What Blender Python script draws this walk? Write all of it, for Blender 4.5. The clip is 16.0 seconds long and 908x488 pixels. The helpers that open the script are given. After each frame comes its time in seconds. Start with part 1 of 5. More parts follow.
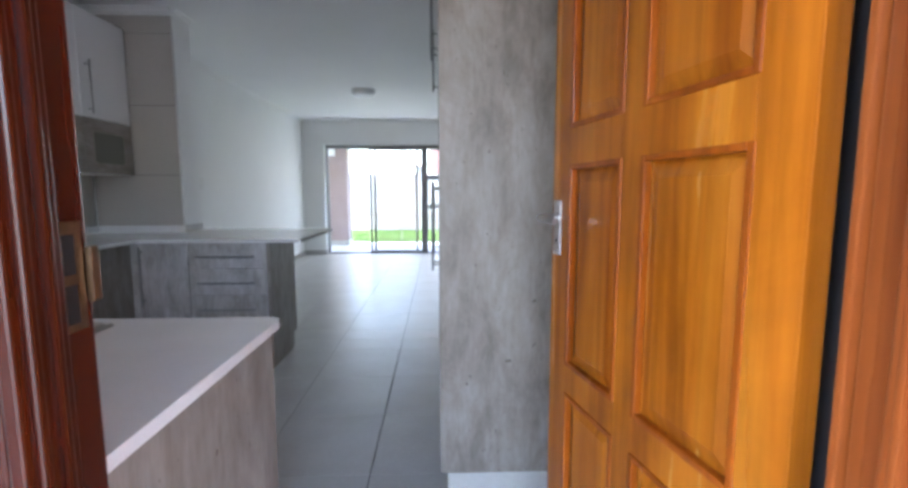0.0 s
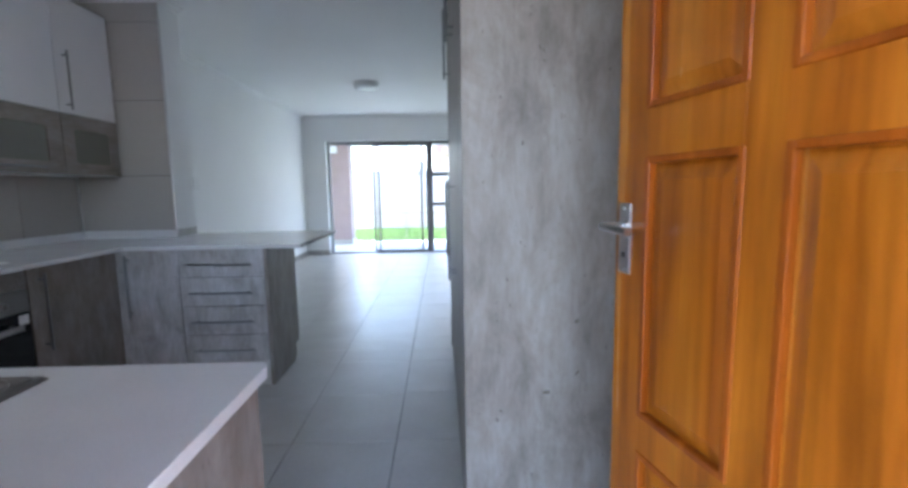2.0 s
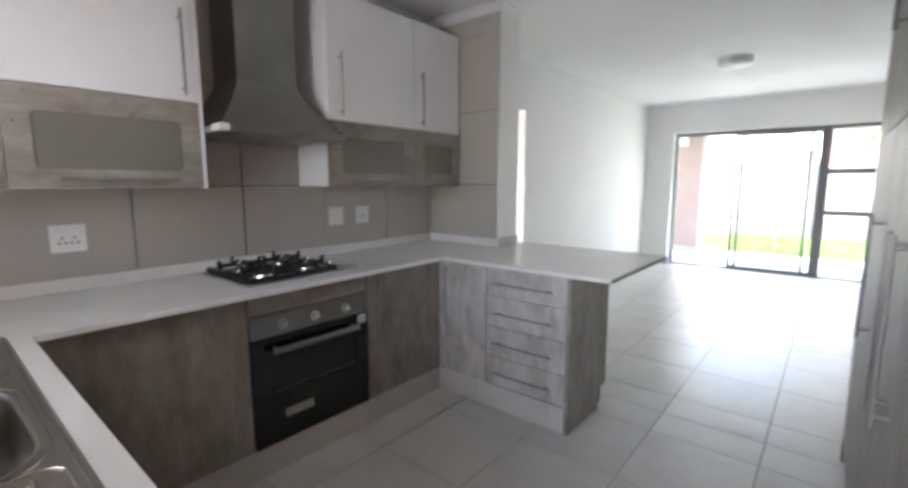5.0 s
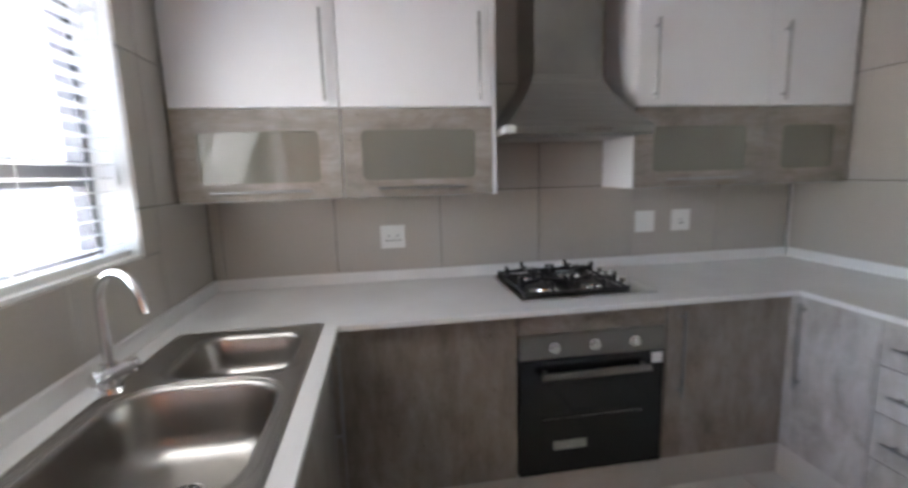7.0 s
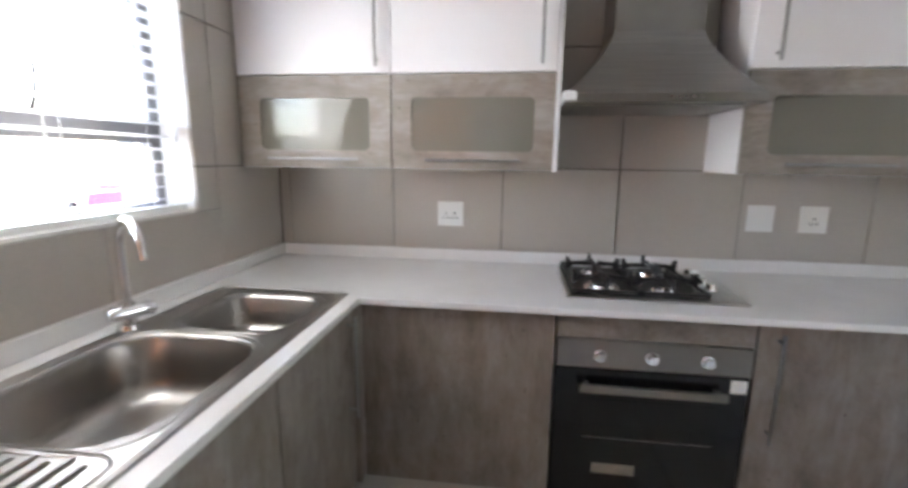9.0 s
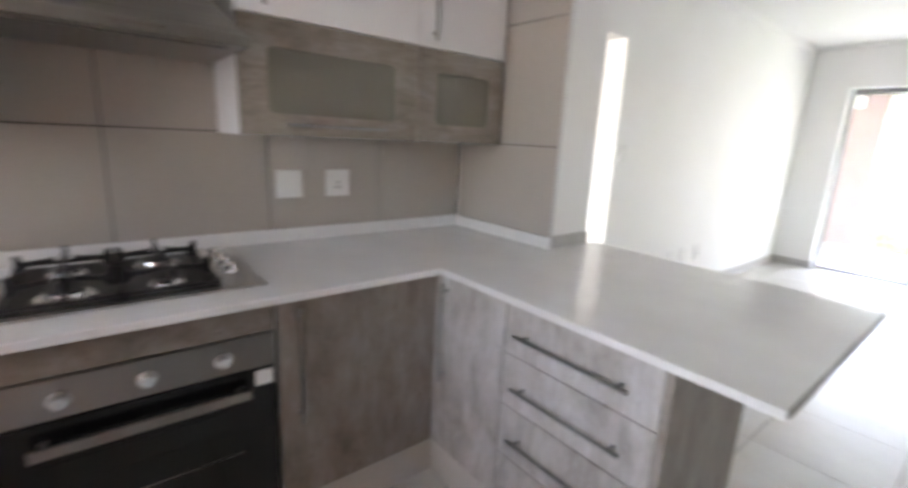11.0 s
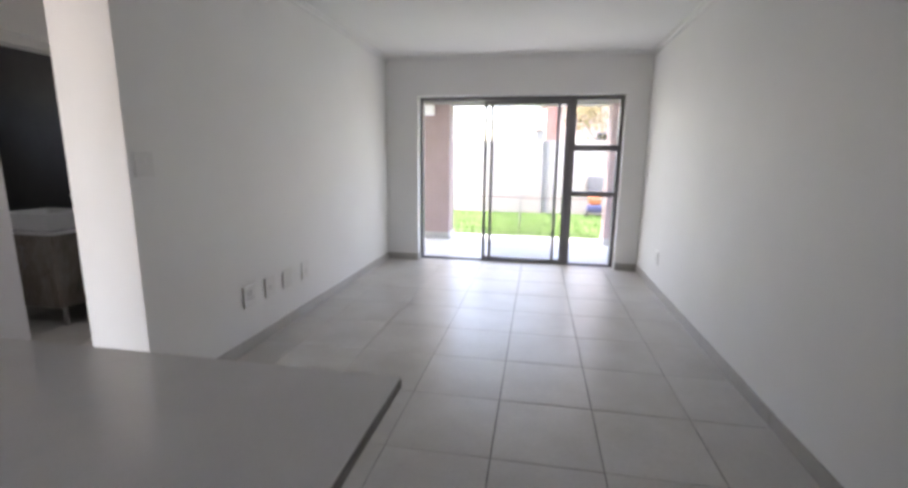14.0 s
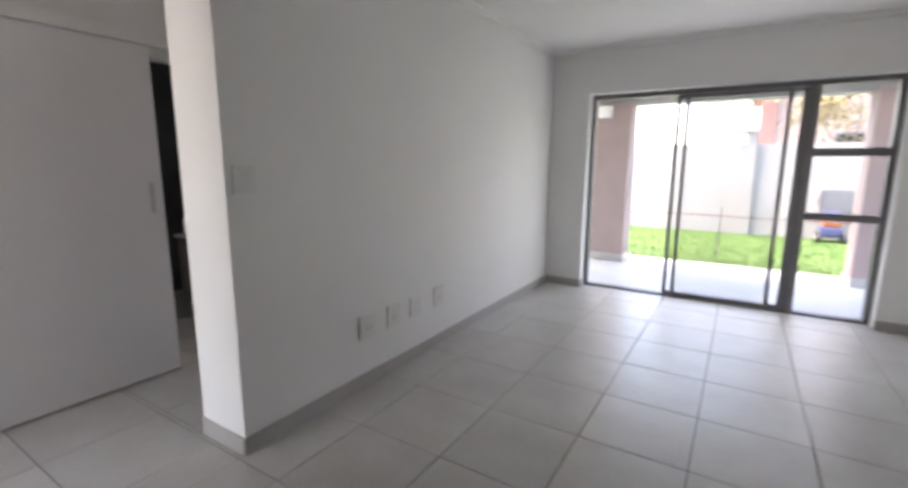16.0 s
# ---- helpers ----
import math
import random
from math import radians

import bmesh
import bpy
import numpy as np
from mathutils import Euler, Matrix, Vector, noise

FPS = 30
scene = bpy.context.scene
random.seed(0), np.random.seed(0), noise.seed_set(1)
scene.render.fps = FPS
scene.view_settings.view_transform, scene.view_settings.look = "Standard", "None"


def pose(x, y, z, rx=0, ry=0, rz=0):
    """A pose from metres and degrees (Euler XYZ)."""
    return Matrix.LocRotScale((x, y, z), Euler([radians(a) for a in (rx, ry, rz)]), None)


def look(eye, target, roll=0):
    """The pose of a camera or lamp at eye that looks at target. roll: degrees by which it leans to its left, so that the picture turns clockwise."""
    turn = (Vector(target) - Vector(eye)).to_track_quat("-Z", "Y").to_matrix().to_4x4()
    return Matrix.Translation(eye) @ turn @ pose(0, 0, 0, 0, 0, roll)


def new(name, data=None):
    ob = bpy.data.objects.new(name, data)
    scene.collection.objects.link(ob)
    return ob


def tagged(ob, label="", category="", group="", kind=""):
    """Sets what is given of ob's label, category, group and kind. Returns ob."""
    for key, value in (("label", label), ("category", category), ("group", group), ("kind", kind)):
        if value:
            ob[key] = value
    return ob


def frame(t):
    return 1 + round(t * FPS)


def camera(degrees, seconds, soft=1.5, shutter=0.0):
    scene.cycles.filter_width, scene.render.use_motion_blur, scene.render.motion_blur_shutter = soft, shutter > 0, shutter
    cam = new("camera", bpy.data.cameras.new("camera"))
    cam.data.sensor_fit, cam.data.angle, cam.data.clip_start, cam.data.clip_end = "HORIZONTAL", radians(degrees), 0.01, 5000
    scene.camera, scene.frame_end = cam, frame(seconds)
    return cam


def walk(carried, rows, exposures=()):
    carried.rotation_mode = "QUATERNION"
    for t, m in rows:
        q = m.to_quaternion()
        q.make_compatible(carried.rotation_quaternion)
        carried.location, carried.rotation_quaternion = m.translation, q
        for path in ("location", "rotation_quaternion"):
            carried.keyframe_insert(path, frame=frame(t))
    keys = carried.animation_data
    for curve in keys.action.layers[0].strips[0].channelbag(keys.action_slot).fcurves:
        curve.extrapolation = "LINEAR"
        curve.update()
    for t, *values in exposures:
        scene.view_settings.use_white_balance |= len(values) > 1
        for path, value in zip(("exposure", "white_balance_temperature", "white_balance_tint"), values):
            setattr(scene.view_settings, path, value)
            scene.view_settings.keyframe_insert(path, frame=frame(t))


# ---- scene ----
cam = camera(90.0, 16.0, soft=3.2, shutter=0.5)
PATH = [
    (0, (0.309, 0.537, 1.206), (0.377, 2.523, 0.983), -0.1),
    (0.5, (0.283, 0.593, 1.206), (0.347, 2.579, 0.978), -0.3),
    (1, (0.247, 0.655, 1.207), (0.32, 2.641, 0.982), -0.3),
    (1.5, (0.245, 0.715, 1.208), (0.339, 2.699, 0.97), -0.6),
    (2, (0.248, 0.812, 1.221), (0.302, 2.797, 0.98), -0.9),
    (2.5, (0.271, 0.946, 1.243), (0.029, 2.919, 1.018), -1.4),
    (3, (0.287, 1.053, 1.295), (-0.234, 2.972, 1.079), -0.7),
    (3.5, (0.3, 1.095, 1.343), (-0.424, 2.946, 1.123), -1.1),
    (4, (0.254, 1.2, 1.351), (-0.661, 2.965, 1.124), -0.9),
    (6.5, (0.037, 1.762, 1.423), (-1.789, 2.515, 1.108), -0.7),
    (7, (-0.05, 1.834, 1.442), (-2.002, 2.141, 1.132), -1.6),
    (7.5, (-0.1, 1.909, 1.474), (-2.066, 1.783, 1.131), -2.5),
    (8, (-0.137, 1.984, 1.436), (-2.064, 1.54, 1.136), -1.0),
    (10.5, (-0.361, 2.515, 1.373), (-2.156, 3.254, 0.893), 4.4),
    (11, (-0.427, 2.616, 1.366), (-1.94, 3.844, 0.913), 2.8),
    (11.5, (-0.41, 2.795, 1.362), (-1.533, 4.389, 0.918), 2.6),
    (12, (-0.323, 2.983, 1.363), (-1.173, 4.742, 0.931), 2.8),
    (12.5, (-0.26, 3.171, 1.363), (-0.904, 5.02, 0.954), 2.6),
    (13, (-0.269, 3.307, 1.382), (-0.707, 5.215, 0.972), 2.3),
    (13.5, (-0.326, 3.481, 1.382), (-0.68, 5.41, 0.992), 1.3),
    (14, (-0.345, 3.666, 1.366), (-0.694, 5.6, 0.994), 0.7),
    (14.5, (-0.304, 3.859, 1.364), (-0.789, 5.766, 1.007), -0.1),
    (15, (-0.272, 4.075, 1.36), (-0.827, 5.967, 1.025), 0.6),
    (15.5, (-0.319, 4.262, 1.352), (-1.098, 6.072, 1.011), 0.1),
    (16, (-0.417, 4.441, 1.383), (-1.466, 6.109, 1.04), 0.3),
]
walk(cam, [(t, look(eye, target, roll)) for t, eye, target, roll in PATH],
     ((0.0, 4.22, 6200, 11), (1.5, 4.25, 5800, 10), (2.5, 4.38, 5800, 9), (3.5, 4.75, 6600, 11), (4.2, 4.75, 6900, 12), (6.5, 5.68, 6950, 12), (6.8, 5.40, 7100, 12), (7.0, 5.20, 6800, 11), (7.5, 4.35, 6700, 11), (8.0, 4.78, 6700, 11), (10.5, 6.02, 7250, 14), (11.0, 5.40, 7300, 15), (11.5, 4.50, 7300, 16), (12.5, 4.25, 7250, 17), (14.0, 4.02, 7200, 19), (14.5, 3.76, 7200, 19), (16.0, 3.85, 7250, 19)))

# ---------- world, sun ----------
world = bpy.data.worlds.new("overcast_sky")
scene.world = world
world.use_nodes = True
wn, wl = world.node_tree.nodes, world.node_tree.links
sky = wn.new("ShaderNodeTexSky")
sky.sky_type, sky.sun_disc = "NISHITA", False
sky.sun_elevation, sky.sun_rotation = radians(63), radians(263)
sky.dust_density = 3.0
wl.new(sky.outputs[0], wn["Background"].inputs["Color"])
wn["Background"].inputs["Strength"].default_value = 0.15
sun = new("sun", bpy.data.lights.new("sun", "SUN"))
sun.data.energy, sun.data.angle, sun.data.color = 1.3, radians(40), (1.0, 0.96, 0.9)
sun.matrix_basis = look((0, 0, 10), (5.0, 0.6, 0))



def daylight(name, eye, target, wide, high, watts, color):
    """Skylight entering through an opening, as a lamp of the opening's size."""
    lm = bpy.data.lights.new(name, "AREA")
    lm.shape, lm.size, lm.size_y = "RECTANGLE", wide, high
    lm.energy, lm.color = watts, color
    new(name, lm).matrix_basis = look(eye, target)


daylight("patio_door_daylight", (-0.62, 9.60, 1.06), (-0.62, 5.0, 0.70), 2.40, 2.00, 1.0, (0.92, 0.97, 1.0))
daylight("kitchen_window_daylight", (-1.17, 0.995, 1.62), (-1.25, 3.0, 0.75), 0.66, 0.82, 0.24, (0.92, 0.97, 1.0))
# fill lamp at the opening of an unseen front room, added to brighten the passage
daylight("unseen_room_fill", (-4.10, 1.03, 1.35), (-3.6, 4.0, 1.2), 2.80, 2.00, 5.0, (1.0, 0.985, 0.95))
# fill lamp at an unseen opening, added to lift the dark bathroom
daylight("bathroom_fill", (-5.58, 5.675, 2.02), (-4.0, 5.9, 0.9), 0.80, 0.32, 0.10, (0.92, 0.97, 1.0))

# ---------- small tools ----------
FRAMES = {}


def bx(bm, x0, x1, y0, y1, z0, z1, bevel=0.0):
    """A box in a bmesh, with its edges rounded where bevel is given."""
    r = bmesh.ops.create_cube(bm, size=1.0)
    vs = r["verts"]
    bmesh.ops.scale(bm, vec=(abs(x1 - x0), abs(y1 - y0), abs(z1 - z0)), verts=vs)
    bmesh.ops.translate(bm, vec=((x0 + x1) / 2, (y0 + y1) / 2, (z0 + z1) / 2), verts=vs)
    if bevel:
        es = list({e for v in vs for e in v.link_edges})
        bmesh.ops.bevel(bm, geom=es, offset=bevel, segments=2, affect="EDGES", profile=0.6)
    return bm


def block(x0, x1, y0, y1, z0, z1, bevel=0.0):
    return bx(bmesh.new(), x0, x1, y0, y1, z0, z1, bevel)


def cyl(bm, p, q, r0, r1=None, n=20):
    """A capped cylinder or cone from p to q."""
    p, q = Vector(p), Vector(q)
    m = Matrix.Translation((p + q) / 2) @ (q - p).to_track_quat("Z", "Y").to_matrix().to_4x4()
    bmesh.ops.create_cone(bm, cap_ends=True, segments=n, radius1=r0, radius2=r0 if r1 is None else r1, depth=(q - p).length, matrix=m)
    return bm


def rod(p, q, r, n=16):
    return cyl(bmesh.new(), p, q, r, n=n)


def tube(bm, pts, r, n=12):
    """A round tube along a line of points."""
    pts = [Vector(p) for p in pts]
    rings = []
    side = None
    for i, p in enumerate(pts):
        d = (pts[min(i + 1, len(pts) - 1)] - pts[max(i - 1, 0)]).normalized()
        if side is None:
            side = d.orthogonal().normalized()
        side = (side - d * side.dot(d)).normalized()
        up = d.cross(side)
        rings.append([bm.verts.new(p + r * (math.cos(a) * side + math.sin(a) * up)) for a in (2 * math.pi * k / n for k in range(n))])
    for a, b in zip(rings, rings[1:]):
        for k in range(n):
            bm.faces.new((a[k], a[(k + 1) % n], b[(k + 1) % n], b[k]))
    bm.faces.new(rings[0][::-1])
    bm.faces.new(rings[-1])
    return bm


def thing(name, m, label, category, group="", kind=""):
    """An Empty at its base, to which parts are given in world metres (m a place) or in its own (m a pose)."""
    ob = new(name)
    ob.empty_display_size = 0.1
    if isinstance(m, Matrix):
        ob.matrix_basis = m
        FRAMES[ob.name] = Matrix.Identity(4)
    else:
        ob.location = m
        FRAMES[ob.name] = Matrix.Translation(-Vector(m))
    return tagged(ob, label, category, group, kind)


def finish(bm, name, mat, smooth=False):
    me = bpy.data.meshes.new(name)
    bmesh.ops.recalc_face_normals(bm, faces=bm.faces)
    for f in bm.faces:
        f.smooth = smooth
    bm.to_mesh(me)
    bm.free()
    me.materials.append(mat)
    if smooth:
        me.set_sharp_from_angle(angle=radians(35))
    return me


def part(name, bm, mat, parent, label="", smooth=False):
    """One mesh under a thing or under a part of one."""
    m = FRAMES[parent.name]
    bm.transform(m)
    ob = new(name, finish(bm, name, mat, smooth))
    ob.parent = parent
    FRAMES[ob.name] = m
    return tagged(ob, label)


def solid(name, bm, mat, label="", category="", kind="structure", smooth=False, group=""):
    """One mesh of its own at top level, with its origin in the world's."""
    ob = new(name, finish(bm, name, mat, smooth))
    FRAMES[ob.name] = Matrix.Identity(4)
    return tagged(ob, label, category, group, kind)


def single(name, bm, mat, base, label, category, smooth=False, group=""):
    """A thing that is one mesh, with its origin at its base."""
    bm.transform(Matrix.Translation(-Vector(base)))
    ob = new(name, finish(bm, name, mat, smooth))
    ob.location = base
    FRAMES[ob.name] = Matrix.Translation(-Vector(base))
    return tagged(ob, label, category, group)


def pieces(name, spots, size, mat, parent, bevel=0.002):
    """Alike boxes on one mesh per size: spots are (x0, x1, y0, y1, z0, z1)."""
    cache = {}
    for x0, x1, y0, y1, z0, z1 in spots:
        key = (round(x1 - x0, 3), round(y1 - y0, 3), round(z1 - z0, 3))
        if min(key) <= 0:
            continue
        if key not in cache:
            a, b, c = key
            cache[key] = finish(block(-a / 2, a / 2, -b / 2, b / 2, -c / 2, c / 2, bevel), name, mat)
        ob = new(name, cache[key])
        ob.parent = parent
        ob.location = FRAMES[parent.name] @ Vector(((x0 + x1) / 2, (y0 + y1) / 2, (z0 + z1) / 2))


def rounded(x0, x1, y0, y1, r, n=7):
    pts = []
    for cx, cy, a0 in ((x1 - r, y1 - r, 0), (x0 + r, y1 - r, 90), (x0 + r, y0 + r, 180), (x1 - r, y0 + r, 270)):
        for k in range(n):
            a = radians(a0 + 90 * k / (n - 1))
            pts.append((cx + r * math.cos(a), cy + r * math.sin(a)))
    return pts


def loop(bm, pts, z):
    vs = [bm.verts.new((x, y, z)) for x, y in pts]
    return vs, [bm.edges.new((vs[i], vs[(i + 1) % len(vs)])) for i in range(len(vs))]


# ---------- materials ----------
def shader(name, rough=0.5, metal=0.0, color=(0.8, 0.8, 0.8), spec=0.5):
    m = bpy.data.materials.new(name)
    m.use_nodes = True
    b = m.node_tree.nodes["Principled BSDF"]
    b.inputs["Base Color"].default_value = (*color, 1)
    b.inputs["Roughness"].default_value = rough
    b.inputs["Metallic"].default_value = metal
    b.inputs["Specular IOR Level"].default_value = spec
    return m, m.node_tree.nodes, m.node_tree.links, b


def noise_node(n, l, scale, detail=4.0, stretch=(1, 1, 1), rough=0.55, shift=True, distortion=0.0):
    co = n.new("ShaderNodeTexCoord")
    mp = n.new("ShaderNodeMapping")
    mp.inputs["Scale"].default_value = stretch
    l.new(co.outputs["Object"], mp.inputs["Vector"])
    if shift:
        oi = n.new("ShaderNodeObjectInfo")
        mul = n.new("ShaderNodeMath")
        mul.operation = "MULTIPLY"
        mul.inputs[1].default_value = 37.0
        l.new(oi.outputs["Random"], mul.inputs[0])
        comb = n.new("ShaderNodeCombineXYZ")
        for k in range(3):
            l.new(mul.outputs[0], comb.inputs[k])
        l.new(comb.outputs[0], mp.inputs["Location"])
    t = n.new("ShaderNodeTexNoise")
    t.inputs["Scale"].default_value, t.inputs["Detail"].default_value, t.inputs["Roughness"].default_value = scale, detail, rough
    t.inputs["Distortion"].default_value = distortion
    l.new(mp.outputs[0], t.inputs["Vector"])
    return t


def ramp(n, l, src, stops):
    r = n.new("ShaderNodeValToRGB")
    e = r.color_ramp.elements
    while len(e) < len(stops):
        e.new(0.5)
    for k, (p, c) in enumerate(stops):
        e[k].position, e[k].color = p, (*c, 1)
    l.new(src, r.inputs["Fac"])
    return r


def mix(n, l, kind, fac, a, b):
    x = n.new("ShaderNodeMix")
    x.data_type, x.blend_type = "RGBA", kind
    if isinstance(fac, float):
        x.inputs["Factor"].default_value = fac
    else:
        l.new(fac, x.inputs["Factor"])
    for sock, v in (("A", a), ("B", b)):
        if isinstance(v, tuple):
            x.inputs[[i for i, s in enumerate(x.inputs) if s.name == sock and s.type == "RGBA"][0]].default_value = (*v, 1)
        else:
            l.new(v, x.inputs[[i for i, s in enumerate(x.inputs) if s.name == sock and s.type == "RGBA"][0]])
    return x.outputs[2]


def bump(n, l, b, src, strength, dist=0.002):
    u = n.new("ShaderNodeBump")
    u.inputs["Strength"].default_value, u.inputs["Distance"].default_value = strength, dist
    l.new(src, u.inputs["Height"])
    l.new(u.outputs[0], b.inputs["Normal"])


def rough_from(n, l, b, src, lo, hi):
    r = n.new("ShaderNodeMapRange")
    r.inputs["To Min"].default_value, r.inputs["To Max"].default_value = lo, hi
    l.new(src, r.inputs["Value"])
    l.new(r.outputs[0], b.inputs["Roughness"])


def mottled(name, a, b_, scale=6.0, rough=(0.4, 0.6), fine=120.0, bumpy=0.05, metal=0.0, grain=0.15, stretch=(1, 1, 1), dist=0.002):
    """Two colours in soft patches, with a finer grain over them."""
    m, n, l, b = shader(name, rough[0], metal)
    big = noise_node(n, l, scale, 5.0, stretch)
    small = noise_node(n, l, fine, 3.0, stretch)
    c = ramp(n, l, big.outputs["Fac"], ((0.32, a), (0.68, b_)))
    g = ramp(n, l, small.outputs["Fac"], ((0.3, (1 - grain,) * 3), (0.7, (1, 1, 1))))
    l.new(mix(n, l, "MULTIPLY", 1.0, c.outputs[0], g.outputs[0]), b.inputs["Base Color"])
    rough_from(n, l, b, big.outputs["Fac"], *rough)
    bump(n, l, b, small.outputs["Fac"], bumpy, dist)
    return m


def woody(name, dark, mid, light, knots=0.5, rough=(0.45, 0.62), along="z", streak=1.0):
    """Board with long streaks along one axis, cloudy patches and a few dark knots."""
    m, n, l, b = shader(name, rough[0])
    s = [9.0, 9.0, 9.0]
    s["xyz".index(along)] = 0.55
    fine = [60.0, 60.0, 60.0]
    fine["xyz".index(along)] = 1.6
    big = noise_node(n, l, 1.0, 6.0, s, 0.6, distortion=0.6)
    cloud = noise_node(n, l, 3.2, 5.0, (1, 1, 0.55) if along == "z" else (1, 1, 1), 0.65, distortion=0.4)
    hair = noise_node(n, l, 1.0, 3.0, fine)
    c = ramp(n, l, big.outputs["Fac"], ((0.3, dark), (0.5, mid), (0.72, light)))
    k = ramp(n, l, cloud.outputs["Fac"], ((0.33, (0.62, 0.6, 0.58)), (0.6, (1, 1, 1))))
    h = ramp(n, l, hair.outputs["Fac"], ((0.3, (1 - 0.28 * streak,) * 3), (0.65, (1, 1, 1))))
    c1 = mix(n, l, "MULTIPLY", 0.8, c.outputs[0], k.outputs[0])
    c2 = mix(n, l, "MULTIPLY", 0.8, c1, h.outputs[0])
    if knots:
        sk = noise_node(n, l, 13.0, 2.0, (1, 1, 0.6) if along == "z" else (1, 1, 1))
        kr = ramp(n, l, sk.outputs["Fac"], ((0.735, (1, 1, 1)), (0.80, (0.32, 0.28, 0.25))))
        c2 = mix(n, l, "MULTIPLY", knots, c2, kr.outputs[0])
    l.new(c2, b.inputs["Base Color"])
    rough_from(n, l, b, big.outputs["Fac"], *rough)
    bump(n, l, b, hair.outputs["Fac"], 0.12, 0.0012)
    return m


def glassy(name, tint=(1, 1, 1), rough=0.0):
    m, n, l, b = shader(name, rough)
    b.inputs["Base Color"].default_value = (*tint, 1)
    b.inputs["Transmission Weight"].default_value = 1.0
    b.inputs["IOR"].default_value = 1.1 if rough == 0 else 1.3
    return m


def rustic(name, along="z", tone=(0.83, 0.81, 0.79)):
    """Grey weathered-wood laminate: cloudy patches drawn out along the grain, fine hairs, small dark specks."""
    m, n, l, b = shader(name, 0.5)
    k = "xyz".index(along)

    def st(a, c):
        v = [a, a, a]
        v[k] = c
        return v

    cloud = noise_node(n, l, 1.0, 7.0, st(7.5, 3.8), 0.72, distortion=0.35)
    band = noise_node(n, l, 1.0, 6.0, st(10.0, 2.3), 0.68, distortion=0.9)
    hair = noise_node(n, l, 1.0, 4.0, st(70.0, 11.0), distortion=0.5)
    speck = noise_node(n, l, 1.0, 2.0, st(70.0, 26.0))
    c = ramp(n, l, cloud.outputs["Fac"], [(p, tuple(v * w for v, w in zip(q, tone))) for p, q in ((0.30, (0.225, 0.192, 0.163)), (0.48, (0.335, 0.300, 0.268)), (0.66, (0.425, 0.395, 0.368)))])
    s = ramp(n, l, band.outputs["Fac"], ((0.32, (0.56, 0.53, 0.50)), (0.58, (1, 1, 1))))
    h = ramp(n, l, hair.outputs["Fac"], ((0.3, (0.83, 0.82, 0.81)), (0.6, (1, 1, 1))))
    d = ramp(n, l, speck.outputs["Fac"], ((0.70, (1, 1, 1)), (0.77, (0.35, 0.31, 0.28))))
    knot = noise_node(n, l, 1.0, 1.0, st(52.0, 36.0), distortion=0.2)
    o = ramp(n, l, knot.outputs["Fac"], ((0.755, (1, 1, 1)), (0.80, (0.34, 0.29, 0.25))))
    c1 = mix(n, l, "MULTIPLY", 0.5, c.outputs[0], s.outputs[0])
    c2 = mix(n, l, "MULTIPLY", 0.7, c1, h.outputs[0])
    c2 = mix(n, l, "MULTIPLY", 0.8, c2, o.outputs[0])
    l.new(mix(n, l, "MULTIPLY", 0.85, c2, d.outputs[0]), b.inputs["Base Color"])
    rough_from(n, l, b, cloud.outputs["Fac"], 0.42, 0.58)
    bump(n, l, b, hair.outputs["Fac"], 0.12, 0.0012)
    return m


WOOD = rustic("grey_rustic_laminate")
# same laminate for the peninsula fronts, bluish window light put into its tone
WOODLIT = rustic("lit_rustic_laminate", "z", (1.42, 1.50, 1.62))
WOODX = rustic("grey_rustic_laminate_across", "x")
WOODY = rustic("grey_rustic_laminate_along", "y")
BRASS = mottled("worn_brass", (0.24, 0.17, 0.11), (0.33, 0.25, 0.17), 20.0, (0.3, 0.5), 90.0, 0.05, 1.0, 0.2)
DOORWOOD = woody("varnished_orange_wood", (0.235, 0.054, 0.0035), (0.41, 0.120, 0.0075), (0.54, 0.195, 0.016), 0.0, (0.20, 0.32), streak=1.0)
DOORTRIM = woody("dark_varnished_moulding", (0.19, 0.039, 0.003), (0.30, 0.068, 0.005), (0.40, 0.104, 0.008), 0.0, (0.18, 0.30), streak=0.6)
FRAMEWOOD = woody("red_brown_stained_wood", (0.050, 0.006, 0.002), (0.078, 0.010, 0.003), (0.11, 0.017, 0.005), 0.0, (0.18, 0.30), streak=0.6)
# frame wood again for the hinge side, frontal light put into the colour
LITFRAMEWOOD = woody("lit_red_brown_wood", (0.16, 0.036, 0.008), (0.24, 0.060, 0.012), (0.32, 0.090, 0.020), 0.0, (0.22, 0.34), streak=0.8)
GREIGE = mottled("grey_beige_plaster", (0.19, 0.175, 0.16), (0.23, 0.215, 0.195), 1.5, (0.8, 0.95), 90.0, 0.25, dist=0.004)
PAINT = mottled("white_wall_paint", (0.81, 0.81, 0.795), (0.84, 0.84, 0.825), 1.6, (0.55, 0.7), 220.0, 0.06, grain=0.03)
CEIL = mottled("white_ceiling_paint", (0.79, 0.79, 0.78), (0.82, 0.82, 0.81), 1.2, (0.7, 0.85), 180.0, 0.05, grain=0.03)
WHITELAM = mottled("white_laminate", (0.74, 0.73, 0.74), (0.77, 0.76, 0.77), 2.0, (0.3, 0.38), 300.0, 0.02, grain=0.02)
